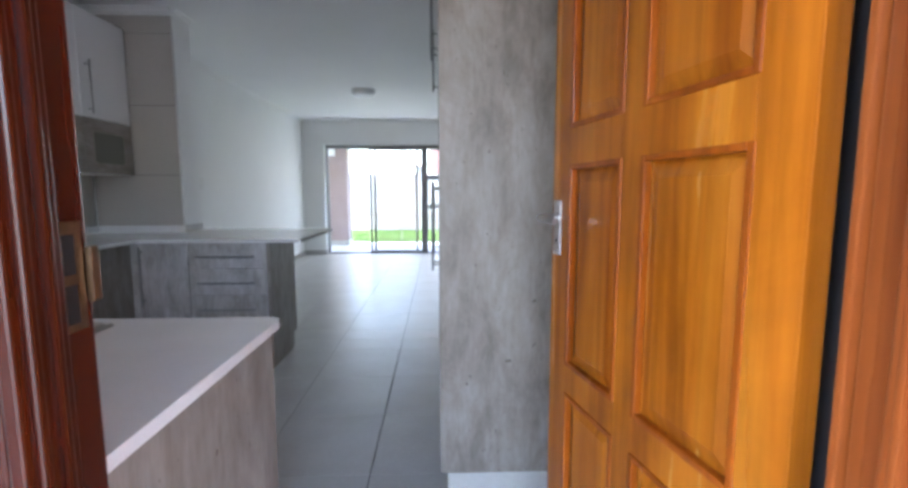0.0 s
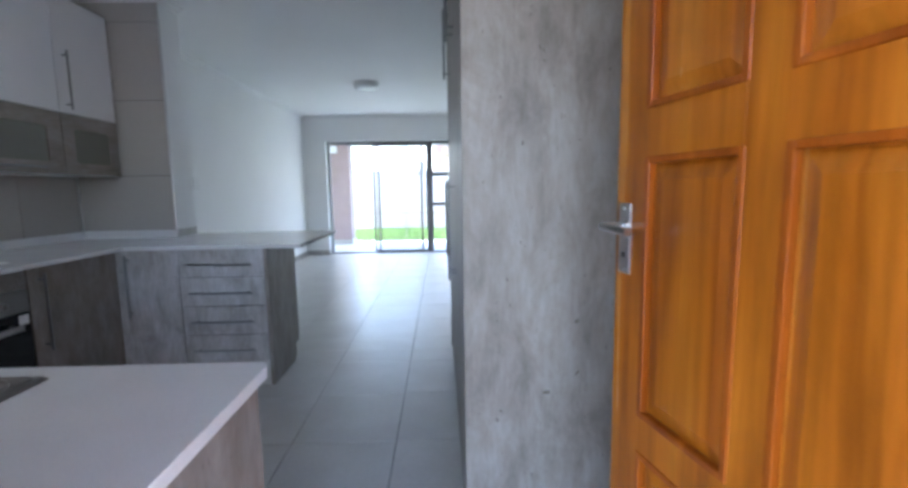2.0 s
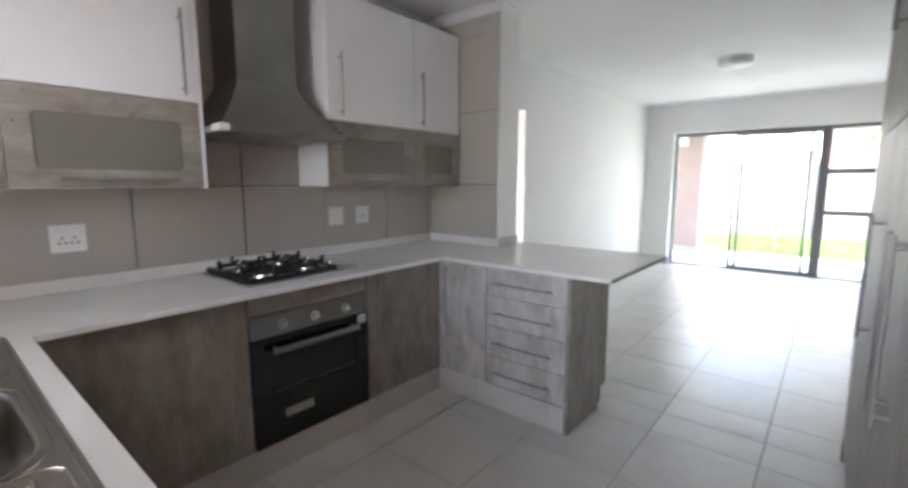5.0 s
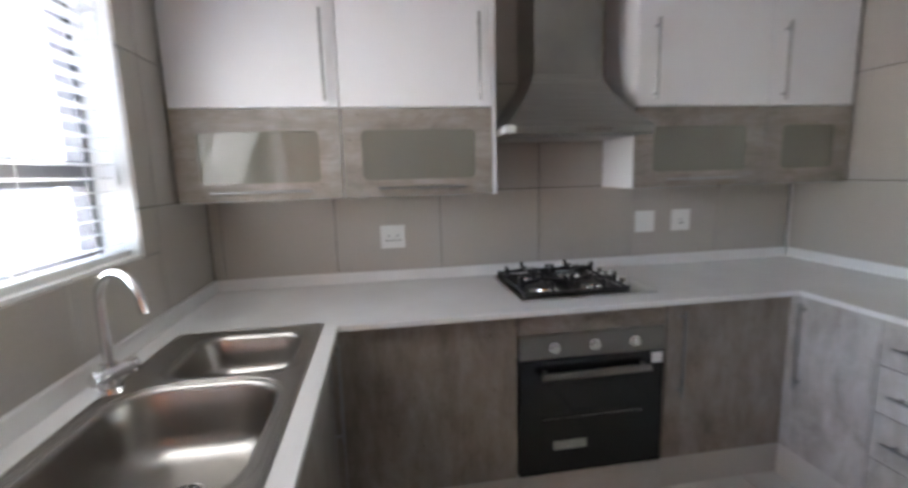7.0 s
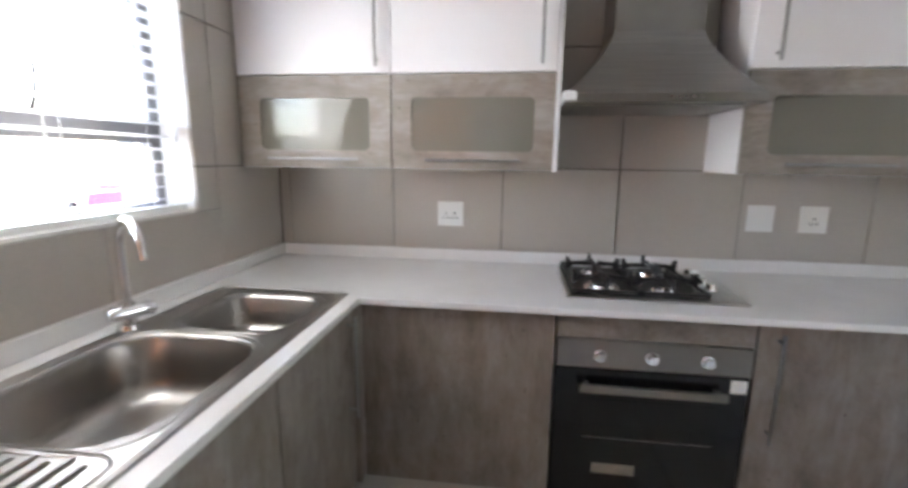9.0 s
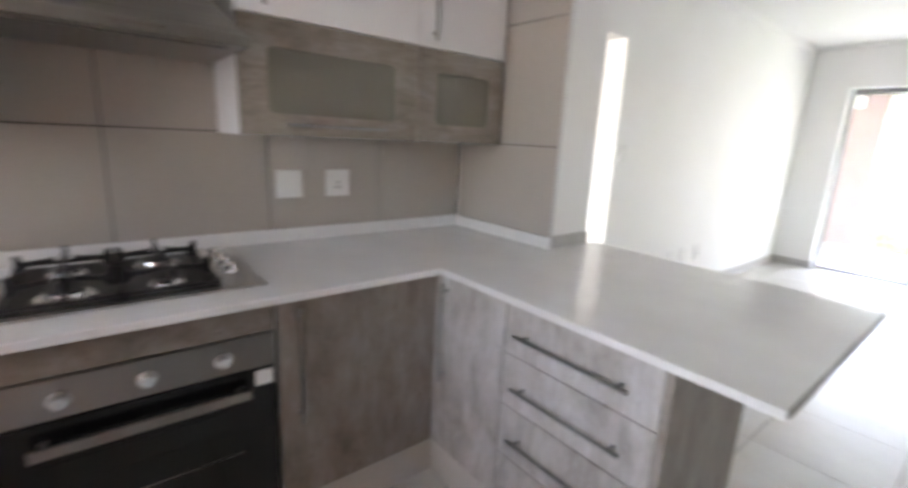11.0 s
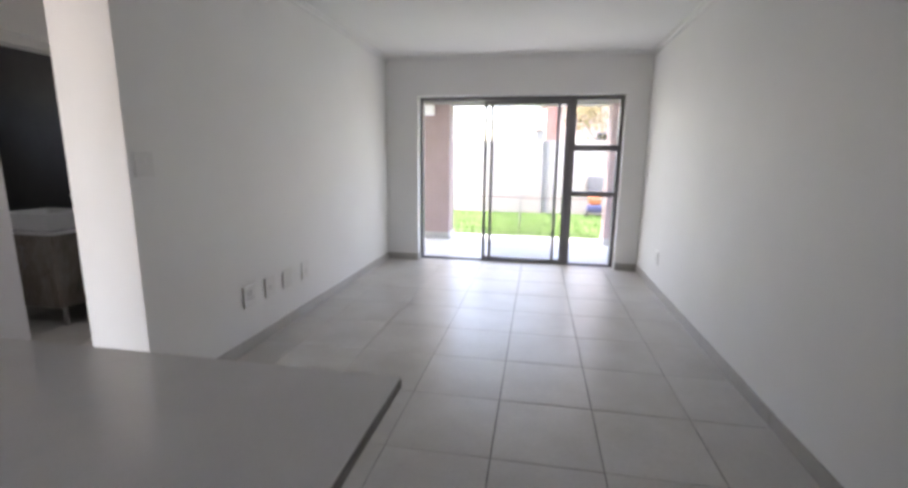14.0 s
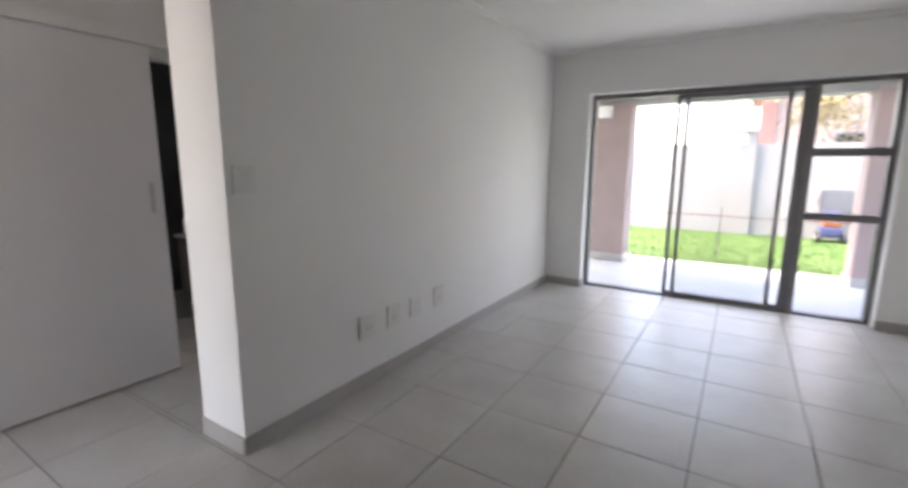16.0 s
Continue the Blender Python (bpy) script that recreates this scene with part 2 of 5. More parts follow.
QUARTZ = mottled("white_quartz", (0.76, 0.75, 0.745), (0.81, 0.80, 0.795), 5.0, (0.10, 0.16), 420.0, 0.0, grain=0.10)
EDGESHADE = mottled("slab_edge_shade", (0.22, 0.21, 0.20), (0.29, 0.28, 0.27), 12.0, (0.6, 0.75), 200.0, 0.1)
FTILE = mottled("light_grey_floor_tile", (0.50, 0.48, 0.455), (0.58, 0.565, 0.54), 3.0, (0.26, 0.40), 60.0, 0.02, grain=0.07)
SKIRT = mottled("grey_tile_skirting", (0.40, 0.385, 0.365), (0.47, 0.455, 0.435), 3.0, (0.25, 0.4), 60.0, 0.02, grain=0.08)
GROUT = mottled("grey_grout", (0.055, 0.050, 0.045), (0.085, 0.078, 0.07), 9.0, (0.8, 0.95), 200.0, 0.2)
WTILE = mottled("taupe_wall_tile", (0.434, 0.399, 0.359), (0.446, 0.410, 0.370), 1.0, (0.27, 0.285), 90.0, 0.02, grain=0.06)
WGROUT = mottled("dark_wall_grout", (0.10, 0.092, 0.085), (0.14, 0.13, 0.12), 9.0, (0.8, 0.95), 200.0, 0.2)
STEEL = mottled("brushed_steel", (0.55, 0.54, 0.53), (0.63, 0.62, 0.61), 2.0, (0.24, 0.34), 1.0, 0.02, 1.0, 0.1, (2, 120, 120))
HOODSTEEL = mottled("hood_steel", (0.315, 0.298, 0.280), (0.375, 0.356, 0.336), 2.0, (0.3, 0.4), 1.0, 0.02, 1.0, 0.1, (120, 2, 2))
SINKSTEEL = mottled("sink_steel", (0.36, 0.34, 0.32), (0.42, 0.40, 0.38), 3.0, (0.27, 0.34), 40.0, 0.0, 1.0, 0.04)
HANDLE = mottled("satin_handle_metal", (0.30, 0.30, 0.30), (0.36, 0.36, 0.36), 4.0, (0.28, 0.36), 90.0, 0.0, 1.0, 0.05)
CHROME = mottled("chrome", (0.78, 0.78, 0.79), (0.82, 0.82, 0.83), 3.0, (0.05, 0.09), 50.0, 0.0, 1.0, 0.02)
BLACKGLASS = mottled("black_oven_glass", (0.006, 0.006, 0.007), (0.009, 0.009, 0.01), 3.0, (0.06, 0.1), 50.0, 0.0, 0.0, 0.02)
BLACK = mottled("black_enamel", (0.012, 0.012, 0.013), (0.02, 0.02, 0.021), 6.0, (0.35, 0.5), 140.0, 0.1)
LABEL = mottled("dim_label_paper", (0.26, 0.27, 0.24), (0.32, 0.33, 0.30), 20.0, (0.5, 0.6), 80.0, 0.0)
PLASTIC = mottled("white_plastic", (0.74, 0.74, 0.72), (0.77, 0.77, 0.75), 3.0, (0.32, 0.4), 80.0, 0.0, 0.0, 0.02)
ALU = mottled("dark_bronze_aluminium", (0.17, 0.165, 0.175), (0.20, 0.195, 0.205), 4.0, (0.35, 0.45), 150.0, 0.03, 0.3)
GLASS = glassy("clear_glass", (0.85, 0.855, 0.86))
FROST = glassy("frosted_glass", (0.33, 0.31, 0.26), 0.06)
FROST.node_tree.nodes["Principled BSDF"].inputs["Transmission Weight"].default_value = 0.45
FROST.node_tree.nodes["Principled BSDF"].inputs["IOR"].default_value = 1.5
DARKTILE = mottled("dark_bathroom_tile", (0.075, 0.077, 0.08), (0.105, 0.107, 0.11), 3.0, (0.55, 0.68), 60.0, 0.02)
CERAMIC = mottled("white_ceramic", (0.78, 0.78, 0.77), (0.80, 0.80, 0.79), 2.0, (0.08, 0.14), 50.0, 0.0, 0.0, 0.01)
GRASSGROUND = mottled("lawn_soil", (0.05, 0.10, 0.02), (0.09, 0.15, 0.03), 3.0, (0.8, 0.95), 60.0, 0.4, grain=0.3)
PATIO = mottled("pale_patio_tile", (0.56, 0.545, 0.52), (0.64, 0.625, 0.60), 3.0, (0.35, 0.5), 60.0, 0.03)
PLASTER = mottled("pale_outside_plaster", (0.32, 0.30, 0.28), (0.38, 0.355, 0.335), 1.5, (0.8, 0.95), 90.0, 0.25, dist=0.004)
MAUVE = mottled("mauve_brown_plaster", (0.34, 0.255, 0.24), (0.40, 0.30, 0.285), 1.5, (0.75, 0.9), 90.0, 0.25, dist=0.004)
ASPHALT = mottled("grey_brick_paving", (0.15, 0.148, 0.147), (0.21, 0.207, 0.205), 2.0, (0.8, 0.95), 80.0, 0.3, grain=0.3)

# ---------- the place: main measures ----------
XL, XR = -2.375, 0.918          # tiled kitchen wall and right wall
XLIV = -2.315                  # living room's left wall
YF, YB = 1.0, 9.53             # inner faces of the front and back walls
ZC = 2.60                      # ceiling
ZT = 0.90                      # worktop

# ---------- floor, walls, ceiling ----------
floor = solid("floor", block(-6.2, 1.16, 0.72, 9.80, -0.12, -0.006), GROUT, "grey grouted tile floor through kitchen and living room", "floor")


def wall(name, boxes, mat, label):
    bm = bmesh.new()
    for b in boxes:
        bx(bm, *b)
    return solid(name, bm, mat, label, "wall")


DX0, DX1, DZ = -0.070, 0.815, 2.12   # entry opening
WX0, WX1, WZ0, WZ1 = -1.76, -0.83, 1.18, 2.14   # kitchen window opening
# opening from x -5.60 to -2.62 is unseen, added to light the passage
wall("wall_front", [(-6.2, -5.60, 0.77, YF, -0.1, ZC), (-5.60, -2.62, 0.77, YF, -0.1, 0.3), (-5.60, -2.62, 0.77, YF, 2.4, ZC), (-2.62, WX0, 0.77, YF, -0.1, ZC), (WX0, WX1, 0.77, YF, -0.1, WZ0), (WX0, WX1, 0.77, YF, WZ1, ZC),
                    (WX1, DX0, 0.77, YF, -0.1, ZC), (DX0, DX1, 0.77, YF, DZ, ZC), (DX1, 1.16, 0.77, YF, -0.1, ZC)], PAINT,
     "white painted front wall with window and entry door")
wall("wall_right", [(XR, 1.16, YF, 9.80, -0.1, ZC)], PAINT, "plain white painted long wall of the living room")
SX0, SX1, SZ = -1.90, 0.655, 2.14   # sliding door opening
wall("wall_back", [(-6.2, SX0, YB, 9.78, -0.1, ZC), (SX0, SX1, YB, 9.78, SZ, ZC), (SX1, XR, YB, 9.78, -0.1, ZC)], PAINT,
     "white painted end wall round the sliding door")
wall("wall_kitchen", [(XL - 0.2, XL - 0.010, YF, 4.20, -0.006, ZC)], WGROUT, "kitchen wall behind taupe tiles")
wall("wall_pier", [(XL - 0.2, -1.712, 4.22, 4.48, -0.006, ZC)], PAINT, "white painted pier between kitchen and passage")
wall("wall_living", [(-2.67, XLIV, 5.59, YB, -0.006, ZC), (-2.575, XLIV, 4.48, 5.59, 2.09, ZC)], PAINT,
     "white painted living room wall beside the passage opening")
wall("wall_passage", [(-3.72, -3.58, 3.6, 5.25, -0.006, ZC), (-6.2, -3.72, 3.6, 3.75, -0.006, ZC), (-6.2, -6.05, YF, 3.6, -0.006, ZC), (-3.72, -3.58, 6.60, YB, -0.006, ZC), (-3.72, -3.58, 5.25, 6.60, 2.03, ZC),
                      (-3.58, -2.67, 7.6, 7.75, -0.006, ZC)], PAINT, "white painted passage wall with a bathroom doorway")
solid("trim_9", block(-3.728, -3.573, 6.560, 6.5995, -0.006, 2.0295, 0.002), PAINT, "white bathroom door frame", "door frame")
# high opening in the far side wall is unseen, added to let light in
wall("wall_bathroom", [(-5.6, -3.72, 7.12, 7.25, -0.006, ZC), (-5.75, -5.6, 4.8, 5.25, -0.006, ZC), (-5.75, -5.6, 6.1, 7.25, -0.006, ZC), (-5.75, -5.6, 5.25, 6.1, -0.006, 1.85), (-5.75, -5.6, 5.25, 6.1, 2.2, ZC), (-5.6, -3.72, 4.7, 4.8, -0.006, ZC)], DARKTILE,
     "dark tiled bathroom wall")
solid("ceiling", block(-6.2, 1.16, 0.77, 9.78, ZC, ZC + 0.12), CEIL, "white painted ceiling", "ceiling")


def cornice(name, x0, y0, x1, y1, nx, ny, s=0.045):
    """A coved moulding under the ceiling along a wall; (nx, ny) points into the room."""
    bm = bmesh.new()
    prof = [(0, 0), (s, 0), (s, -0.012), (s * 0.62, -s * 0.28), (s * 0.3, -s * 0.6), (0.014, -s), (0, -s)]
    rings = [[bm.verts.new((x + nx * a, y + ny * a, ZC - 0.001 + b)) for a, b in prof] for x, y in ((x0, y0), (x1, y1))]
    k = len(prof)
    for i in range(k):
        bm.faces.new((rings[0][i], rings[0][(i + 1) % k], rings[1][(i + 1) % k], rings[1][i]))
    bm.faces.new(rings[0])
    bm.faces.new(rings[1][::-1])
    solid(name, bm, CEIL, "white coved cornice under the ceiling", "cornice")


cornice("trim_1", XL - 0.008, YF, XL - 0.008, 4.22, 1, 0)
cornice("trim_2", XL, 4.218, -1.712, 4.218, 0, -1)
cornice("trim_3", -1.71, 4.22, -1.71, 4.48, 1, 0)
cornice("trim_4", XLIV + 0.002, 4.48, XLIV + 0.002, YB, 1, 0)
cornice("trim_5", XLIV, YB - 0.002, XR, YB - 0.002, 0, -1)
cornice("trim_6", XR - 0.002, YF, XR - 0.002, YB, -1, 0)
cornice("trim_7", XL, YF + 0.002, XR, YF + 0.002, 0, 1)

wall("wall_outside_fin", [(-2.62, -2.49, 0.0, 0.7695, -0.1, 2.50)], GREIGE, "grey-beige plastered outside wall beside the kitchen window")
# unseen roof and fin, added to hold back skylight at the entry
wall("wall_porch", [(-0.62, 2.40, -1.60, 0.769, 2.36, 2.50), (1.20, 1.45, 0.0, 0.769, -0.14, 2.36)], MAUVE, "unseen roof and side fin added to shade the entry door")

# ---------- world outside ----------
solid("ground", block(-90, 90, -110, 110, -0.5, -0.14), ASPHALT, "paved ground round the house", "ground")

# ---------- kitchen: fronts and handles ----------
def bar_handle(parent, p, q, out, r=0.006, stand=0.032, inset=0.03):
    """A straight bar on two short posts; out points away from the front."""
    p, q, out = Vector(p), Vector(q), Vector(out)
    d = (q - p).normalized()
    bm = bmesh.new()
    cyl(bm, p + out * stand, q + out * stand, r, n=14)
    for e in (p + d * inset, q - d * inset):
        cyl(bm, e - out * 0.001, e + out * stand, r * 0.85, n=10)
    return part("handle", bm, HANDLE, parent, "satin steel bar handle", True)


def front(name, parent, axis, at, a0, a1, z0, z1, out, mat, th=0.018, gap=0.0016):
    """A flat door or drawer front; axis is the one it looks along, at its outer face."""
    b0, b1 = (at - th, at) if out > 0 else (at, at + th)
    if axis == "x":
        bm = block(b0, b1, a0 + gap, a1 - gap, z0 + gap, z1 - gap, 0.0012)
    else:
        bm = block(a0 + gap, a1 - gap, b0, b1, z0 + gap, z1 - gap, 0.0012)
    return part(name, bm, mat, parent)


def carcass(parent, x0, x1, y0, y1, z0, z1, mat, open_to, t=0.016, shelves=()):
    """Five boards round an empty inside."""
    a, b = z0 + t, z1 - t
    part("bottom_board", block(x0, x1, y0, y1, z0, a), mat, parent)
    part("top_board", block(x0, x1, y0, y1, b, z1), mat, parent)
    if open_to == "x":
        sides = ((x0, x1, y0, y0 + t, a, b), (x0, x1, y1 - t, y1, a, b))
        rear = (x0, x0 + 0.006, y0 + t, y1 - t, a, b)
    else:
        sides = ((x0, x0 + t, y0, y1, a, b), (x1 - t, x1, y0, y1, a, b))
        rear = (x0 + t, x1 - t, y1 - 0.006, y1, a, b)
    for s in sides:
        part("side_board", block(*s), mat, parent)
    part("back_board", block(*rear), mat, parent)
    for z in shelves:
        part("shelf", block(x0 + 0.007, x1 - 0.006, y0 + t, y1 - t, z, z + t), mat, parent)


ZU = ZT - 0.023      # underside of the worktop
PL = 0.15            # top of the plinth
HX = -1.745          # front of the hob run

# hob run: plain corner unit, oven housing, door unit
unit = thing("base_cabinet", (-2.0, 2.0, 0), "grey rustic wood-effect corner base cabinet beside the oven", "cabinet")
carcass(unit, XL + 0.002, HX - 0.0195, 1.645, 2.350, PL, ZU - 0.001, WHITELAM, "x")
front("door", unit, "x", HX, 1.645, 2.348, PL, ZU, 1, WOOD)
part("plinth", block(HX - 0.030, HX - 0.010, 1.610, 2.350, 0, PL - 0.002), FTILE, unit)

unit = thing("base_cabinet", (-2.0, 3.3, 0), "grey rustic wood-effect base cabinet with bar handle", "cabinet")
carcass(unit, XL + 0.002, HX - 0.0195, 3.012, 3.64, PL, ZU - 0.001, WHITELAM, "x")
d = front("door", unit, "x", HX, 3.012, 3.612, PL, ZU, 1, WOOD)
bar_handle(d, (HX, 3.075, 0.45), (HX, 3.075, 0.84), (1, 0, 0))
part("plinth", block(HX - 0.030, HX - 0.010, 3.012, 3.618, 0, PL - 0.002), FTILE, unit)

part("corner_post", block(HX - 0.004, HX + 0.046, 1.600, 1.6445, PL, ZU, 0.001), WOOD, unit)

# oven
oven = thing("oven", (-2.0, 2.68, 0), "black glass built-in oven with steel control panel under hob", "oven")
OY0, OY1 = 2.354, 3.008
part("housing", block(XL + 0.002, HX - 0.032, OY0, OY1, 0.02, ZU - 0.001), BLACK, oven)
part("filler_panel", block(HX - 0.029, HX - 0.002, OY0 + 0.002, OY1 - 0.002, 0.780, ZU, 0.001), WOODX, oven, "wood-effect filler strip above the control panel")
fas = part("control_panel", block(HX - 0.029, HX + 0.004, OY0 + 0.004, OY1 - 0.004, 0.672, 0.776, 0.003), HOODSTEEL, oven, "brushed steel control panel")
for y in (2.505, 2.68, 2.86):
    bm = bmesh.new()
    cyl(bm, (HX + 0.004, y, 0.722), (HX + 0.010, y, 0.722), 0.024, 0.023, 24)
    cyl(bm, (HX + 0.010, y, 0.722), (HX + 0.030, y, 0.722), 0.018, 0.0155, 24)
    bx(bm, HX + 0.0285, HX + 0.034, y - 0.003, y + 0.003, 0.708, 0.736)
    part("knob", bm, CHROME, fas, "round steel knob", True)
od = part("oven_door", block(HX - 0.029, HX + 0.002, OY0 + 0.004, OY1 - 0.004, 0.150, 0.668, 0.003), BLACKGLASS, oven, "black glass oven door")
bm = bmesh.new()
bx(bm, HX + 0.0022, HX + 0.0034, OY0 + 0.10, OY1 - 0.10, 0.245, 0.555, 0.0005)
part("oven_window", bm, mottled("smoked_glass", (0.010, 0.0105, 0.010), (0.015, 0.0155, 0.015), 3.0, (0.05, 0.08), 50.0, 0.0, 0.0, 0.02), od, "smoked glass oven window")
bm = bmesh.new()
bx(bm, HX + 0.034, HX + 0.046, OY0 + 0.085, OY1 - 0.085, 0.596, 0.626, 0.004)
for y in (OY0 + 0.11, OY1 - 0.11):
    bx(bm, HX, HX + 0.036, y - 0.008, y + 0.008, 0.600, 0.622, 0.002)
part("handle", bm, HOODSTEEL, od, "flat steel handle")
part("sticker", block(HX + 0.002, HX + 0.0032, OY1 - 0.065, OY1 - 0.012, 0.612, 0.660), PLASTIC, od, "white paper sticker")
part("sticker", block(HX + 0.002, HX + 0.0042, OY0 + 0.15, OY0 + 0.30, 0.262, 0.302), LABEL, od, "white paper label on the glass")
part("rack", rod((HX + 0.0040, OY0 + 0.105, 0.405), (HX + 0.0040, OY1 - 0.105, 0.405), 0.0012, 8), HANDLE, od)
part("plinth", block(HX - 0.030, HX - 0.010, OY0, OY1, 0, PL - 0.006), FTILE, oven)

# peninsula: door unit and drawers
PY = 3.612
unit = thing("base_cabinet", (-1.53, 3.9, 0), "narrow grey rustic wood-effect cabinet with bar handle in peninsula", "cabinet")
carcass(unit, -1.720, -1.372, PY + 0.0195, 4.10, PL, ZU - 0.001, WHITELAM, "z")
d = front("door", unit, "y", PY, -1.705, -1.372, PL, ZU, -1, WOODLIT)
part("corner_filler", block(HX - 0.016, -1.7065, PY + 0.0005, PY + 0.018, PL, ZU - 0.001, 0.0008), WOODLIT, unit)
bar_handle(d, (-1.672, PY, 0.46), (-1.672, PY, 0.85), (0, -1, 0))
part("plinth", block(-1.752, -1.452, PY + 0.006, PY + 0.026, 0, PL - 0.002), FTILE, unit, "floor tile cut as plinth")
unit = thing("drawer_cabinet", (-1.10, 3.9, 0), "grey rustic wood-effect cabinet with four drawers in peninsula", "cabinet")
carcass(unit, -1.370, -0.852, PY + 0.0195, 4.10, PL, ZU - 0.001, WHITELAM, "z")
for z0, z1 in ((0.155, 0.335), (0.335, 0.520), (0.520, 0.702), (0.702, ZU)):
    d = front("drawer", unit, "y", PY, -1.370, -0.852, z0, z1, -1, WOODLIT)
    zh = z0 + (z1 - z0) * 0.47
    bar_handle(d, (-1.305, PY, zh), (-0.925, PY, zh), (0, -1, 0))
part("plinth", block(-1.449, -0.958, PY + 0.006, PY + 0.026, 0, PL - 0.002), FTILE, unit, "floor tile cut as plinth")
part("plinth", block(-0.955, -0.852, PY + 0.006, PY + 0.026, 0, PL - 0.002), FTILE, unit, "floor tile cut as plinth")
bm = block(-0.850, -0.830, PY - 0.004, 4.135, 0.125, ZU, 0.0012)
bx(bm, -0.850, -0.830, PY - 0.004, 4.03, 0.0, 0.125)
part("end_panel", bm, WOOD, unit)
part("back_panel", block(-1.72, -0.852, 4.10, 4.117, 0.0, ZU), WOOD, unit)

# sink run
SY = 1.622
for k, (a, b) in enumerate(((-1.70, -1.175), (-1.175, -0.645), (-0.645, -0.118))):
    unit = thing("base_cabinet", ((a + b) / 2, 1.3, 0), "grey rustic wood-effect base cabinet under the sink worktop", "cabinet", "sink cabinets")
    part("side_board", block(a + 0.001, a + 0.017, YF + 0.012, SY - 0.0195, PL, 0.70), WHITELAM, unit)
    part("side_board", block(b - 0.017, b - 0.001, YF + 0.012, SY - 0.0195, PL, 0.70), WHITELAM, unit)
    part("bottom_board", block(a + 0.017, b - 0.017, YF + 0.012, SY - 0.0195, PL, PL + 0.016), WHITELAM, unit)
    d = front("door", unit, "y", SY, a, b, PL, ZU, 1, WOOD)
    xh = b - 0.05 if k == 1 else a + 0.05
    bar_handle(d, (xh, SY, 0.46), (xh, SY, 0.84), (0, 1, 0))
    part("plinth", block(a + 0.001, b - 0.001, SY - 0.030, SY - 0.010, 0, PL - 0.002), FTILE, unit)
    if k == 2:
        part("end_panel", block(-0.1165, -0.096, YF + 0.002, SY, 0, ZU, 0.0012), WOOD, unit)

# worktop, one continuous piece
bm = bmesh.new()
ZW = ZT - 0.022
WE = 1.655          # front edge of the sink run
CX0, CX1, CY0, CY1 = -1.66, -0.775, 1.14, 1.575   # cut-out for the bowls
bx(bm, XL, -1.690, WE, 3.590, ZW, ZT)
bx(bm, XL, -0.617, 3.590, 4.208, ZW, ZT)
bx(bm, -1.700, -0.617, 4.208, 4.540, ZW, ZT)
bx(bm, XL, CX0, YF + 0.011, WE, ZW, ZT)
bx(bm, CX0, CX1, YF + 0.011, CY0, ZW, ZT)
bx(bm, CX0, CX1, CY1, WE, ZW, ZT)
outline = [(CX1, YF + 0.011), (-0.081, YF + 0.011)]
outline += [(-0.081 - 0.028 * (1 - math.cos(a)), WE - 0.028 * (1 - math.sin(a))) for a in (radians(15 * k) for k in range(7))] + [(CX1, WE)]
rings = [[bm.verts.new((x, y, z)) for x, y in outline] for z in (ZW, ZT)]
bm.faces.new(rings[0][::-1])
bm.faces.new(rings[1])
for k in range(len(outline)):
    bm.faces.new((rings[0][k - 1], rings[0][k], rings[1][k], rings[1][k - 1]))
bmesh.ops.remove_doubles(bm, verts=bm.verts, dist=0.0005)
top = solid("worktop", bm, QUARTZ, "white quartz worktop running round kitchen and peninsula", "worktop", kind="")
for nm, b in (("upstand", (XL + 0.001, XL + 0.019, YF + 0.031, 4.188, ZT, ZT + 0.055)),
              ("upstand", (XL + 0.001, -0.100, YF + 0.011, YF + 0.030, ZT, ZT + 0.055)),
              ("upstand", (XL + 0.0195, -1.696, 4.189, 4.207, ZT, ZT + 0.055))):
    part(nm, block(*b, 0.002), QUARTZ, top)

# dark strip over the end edge of the slab, shade put in as colour
part("edge_strip", block(-0.6168, -0.6135, 3.604, 4.536, ZW + 0.001, ZT - 0.003), EDGESHADE, top, "dark grey strip painting the shade on the slab edge")

# ---------- wall cabinets ----------
UX = -2.05


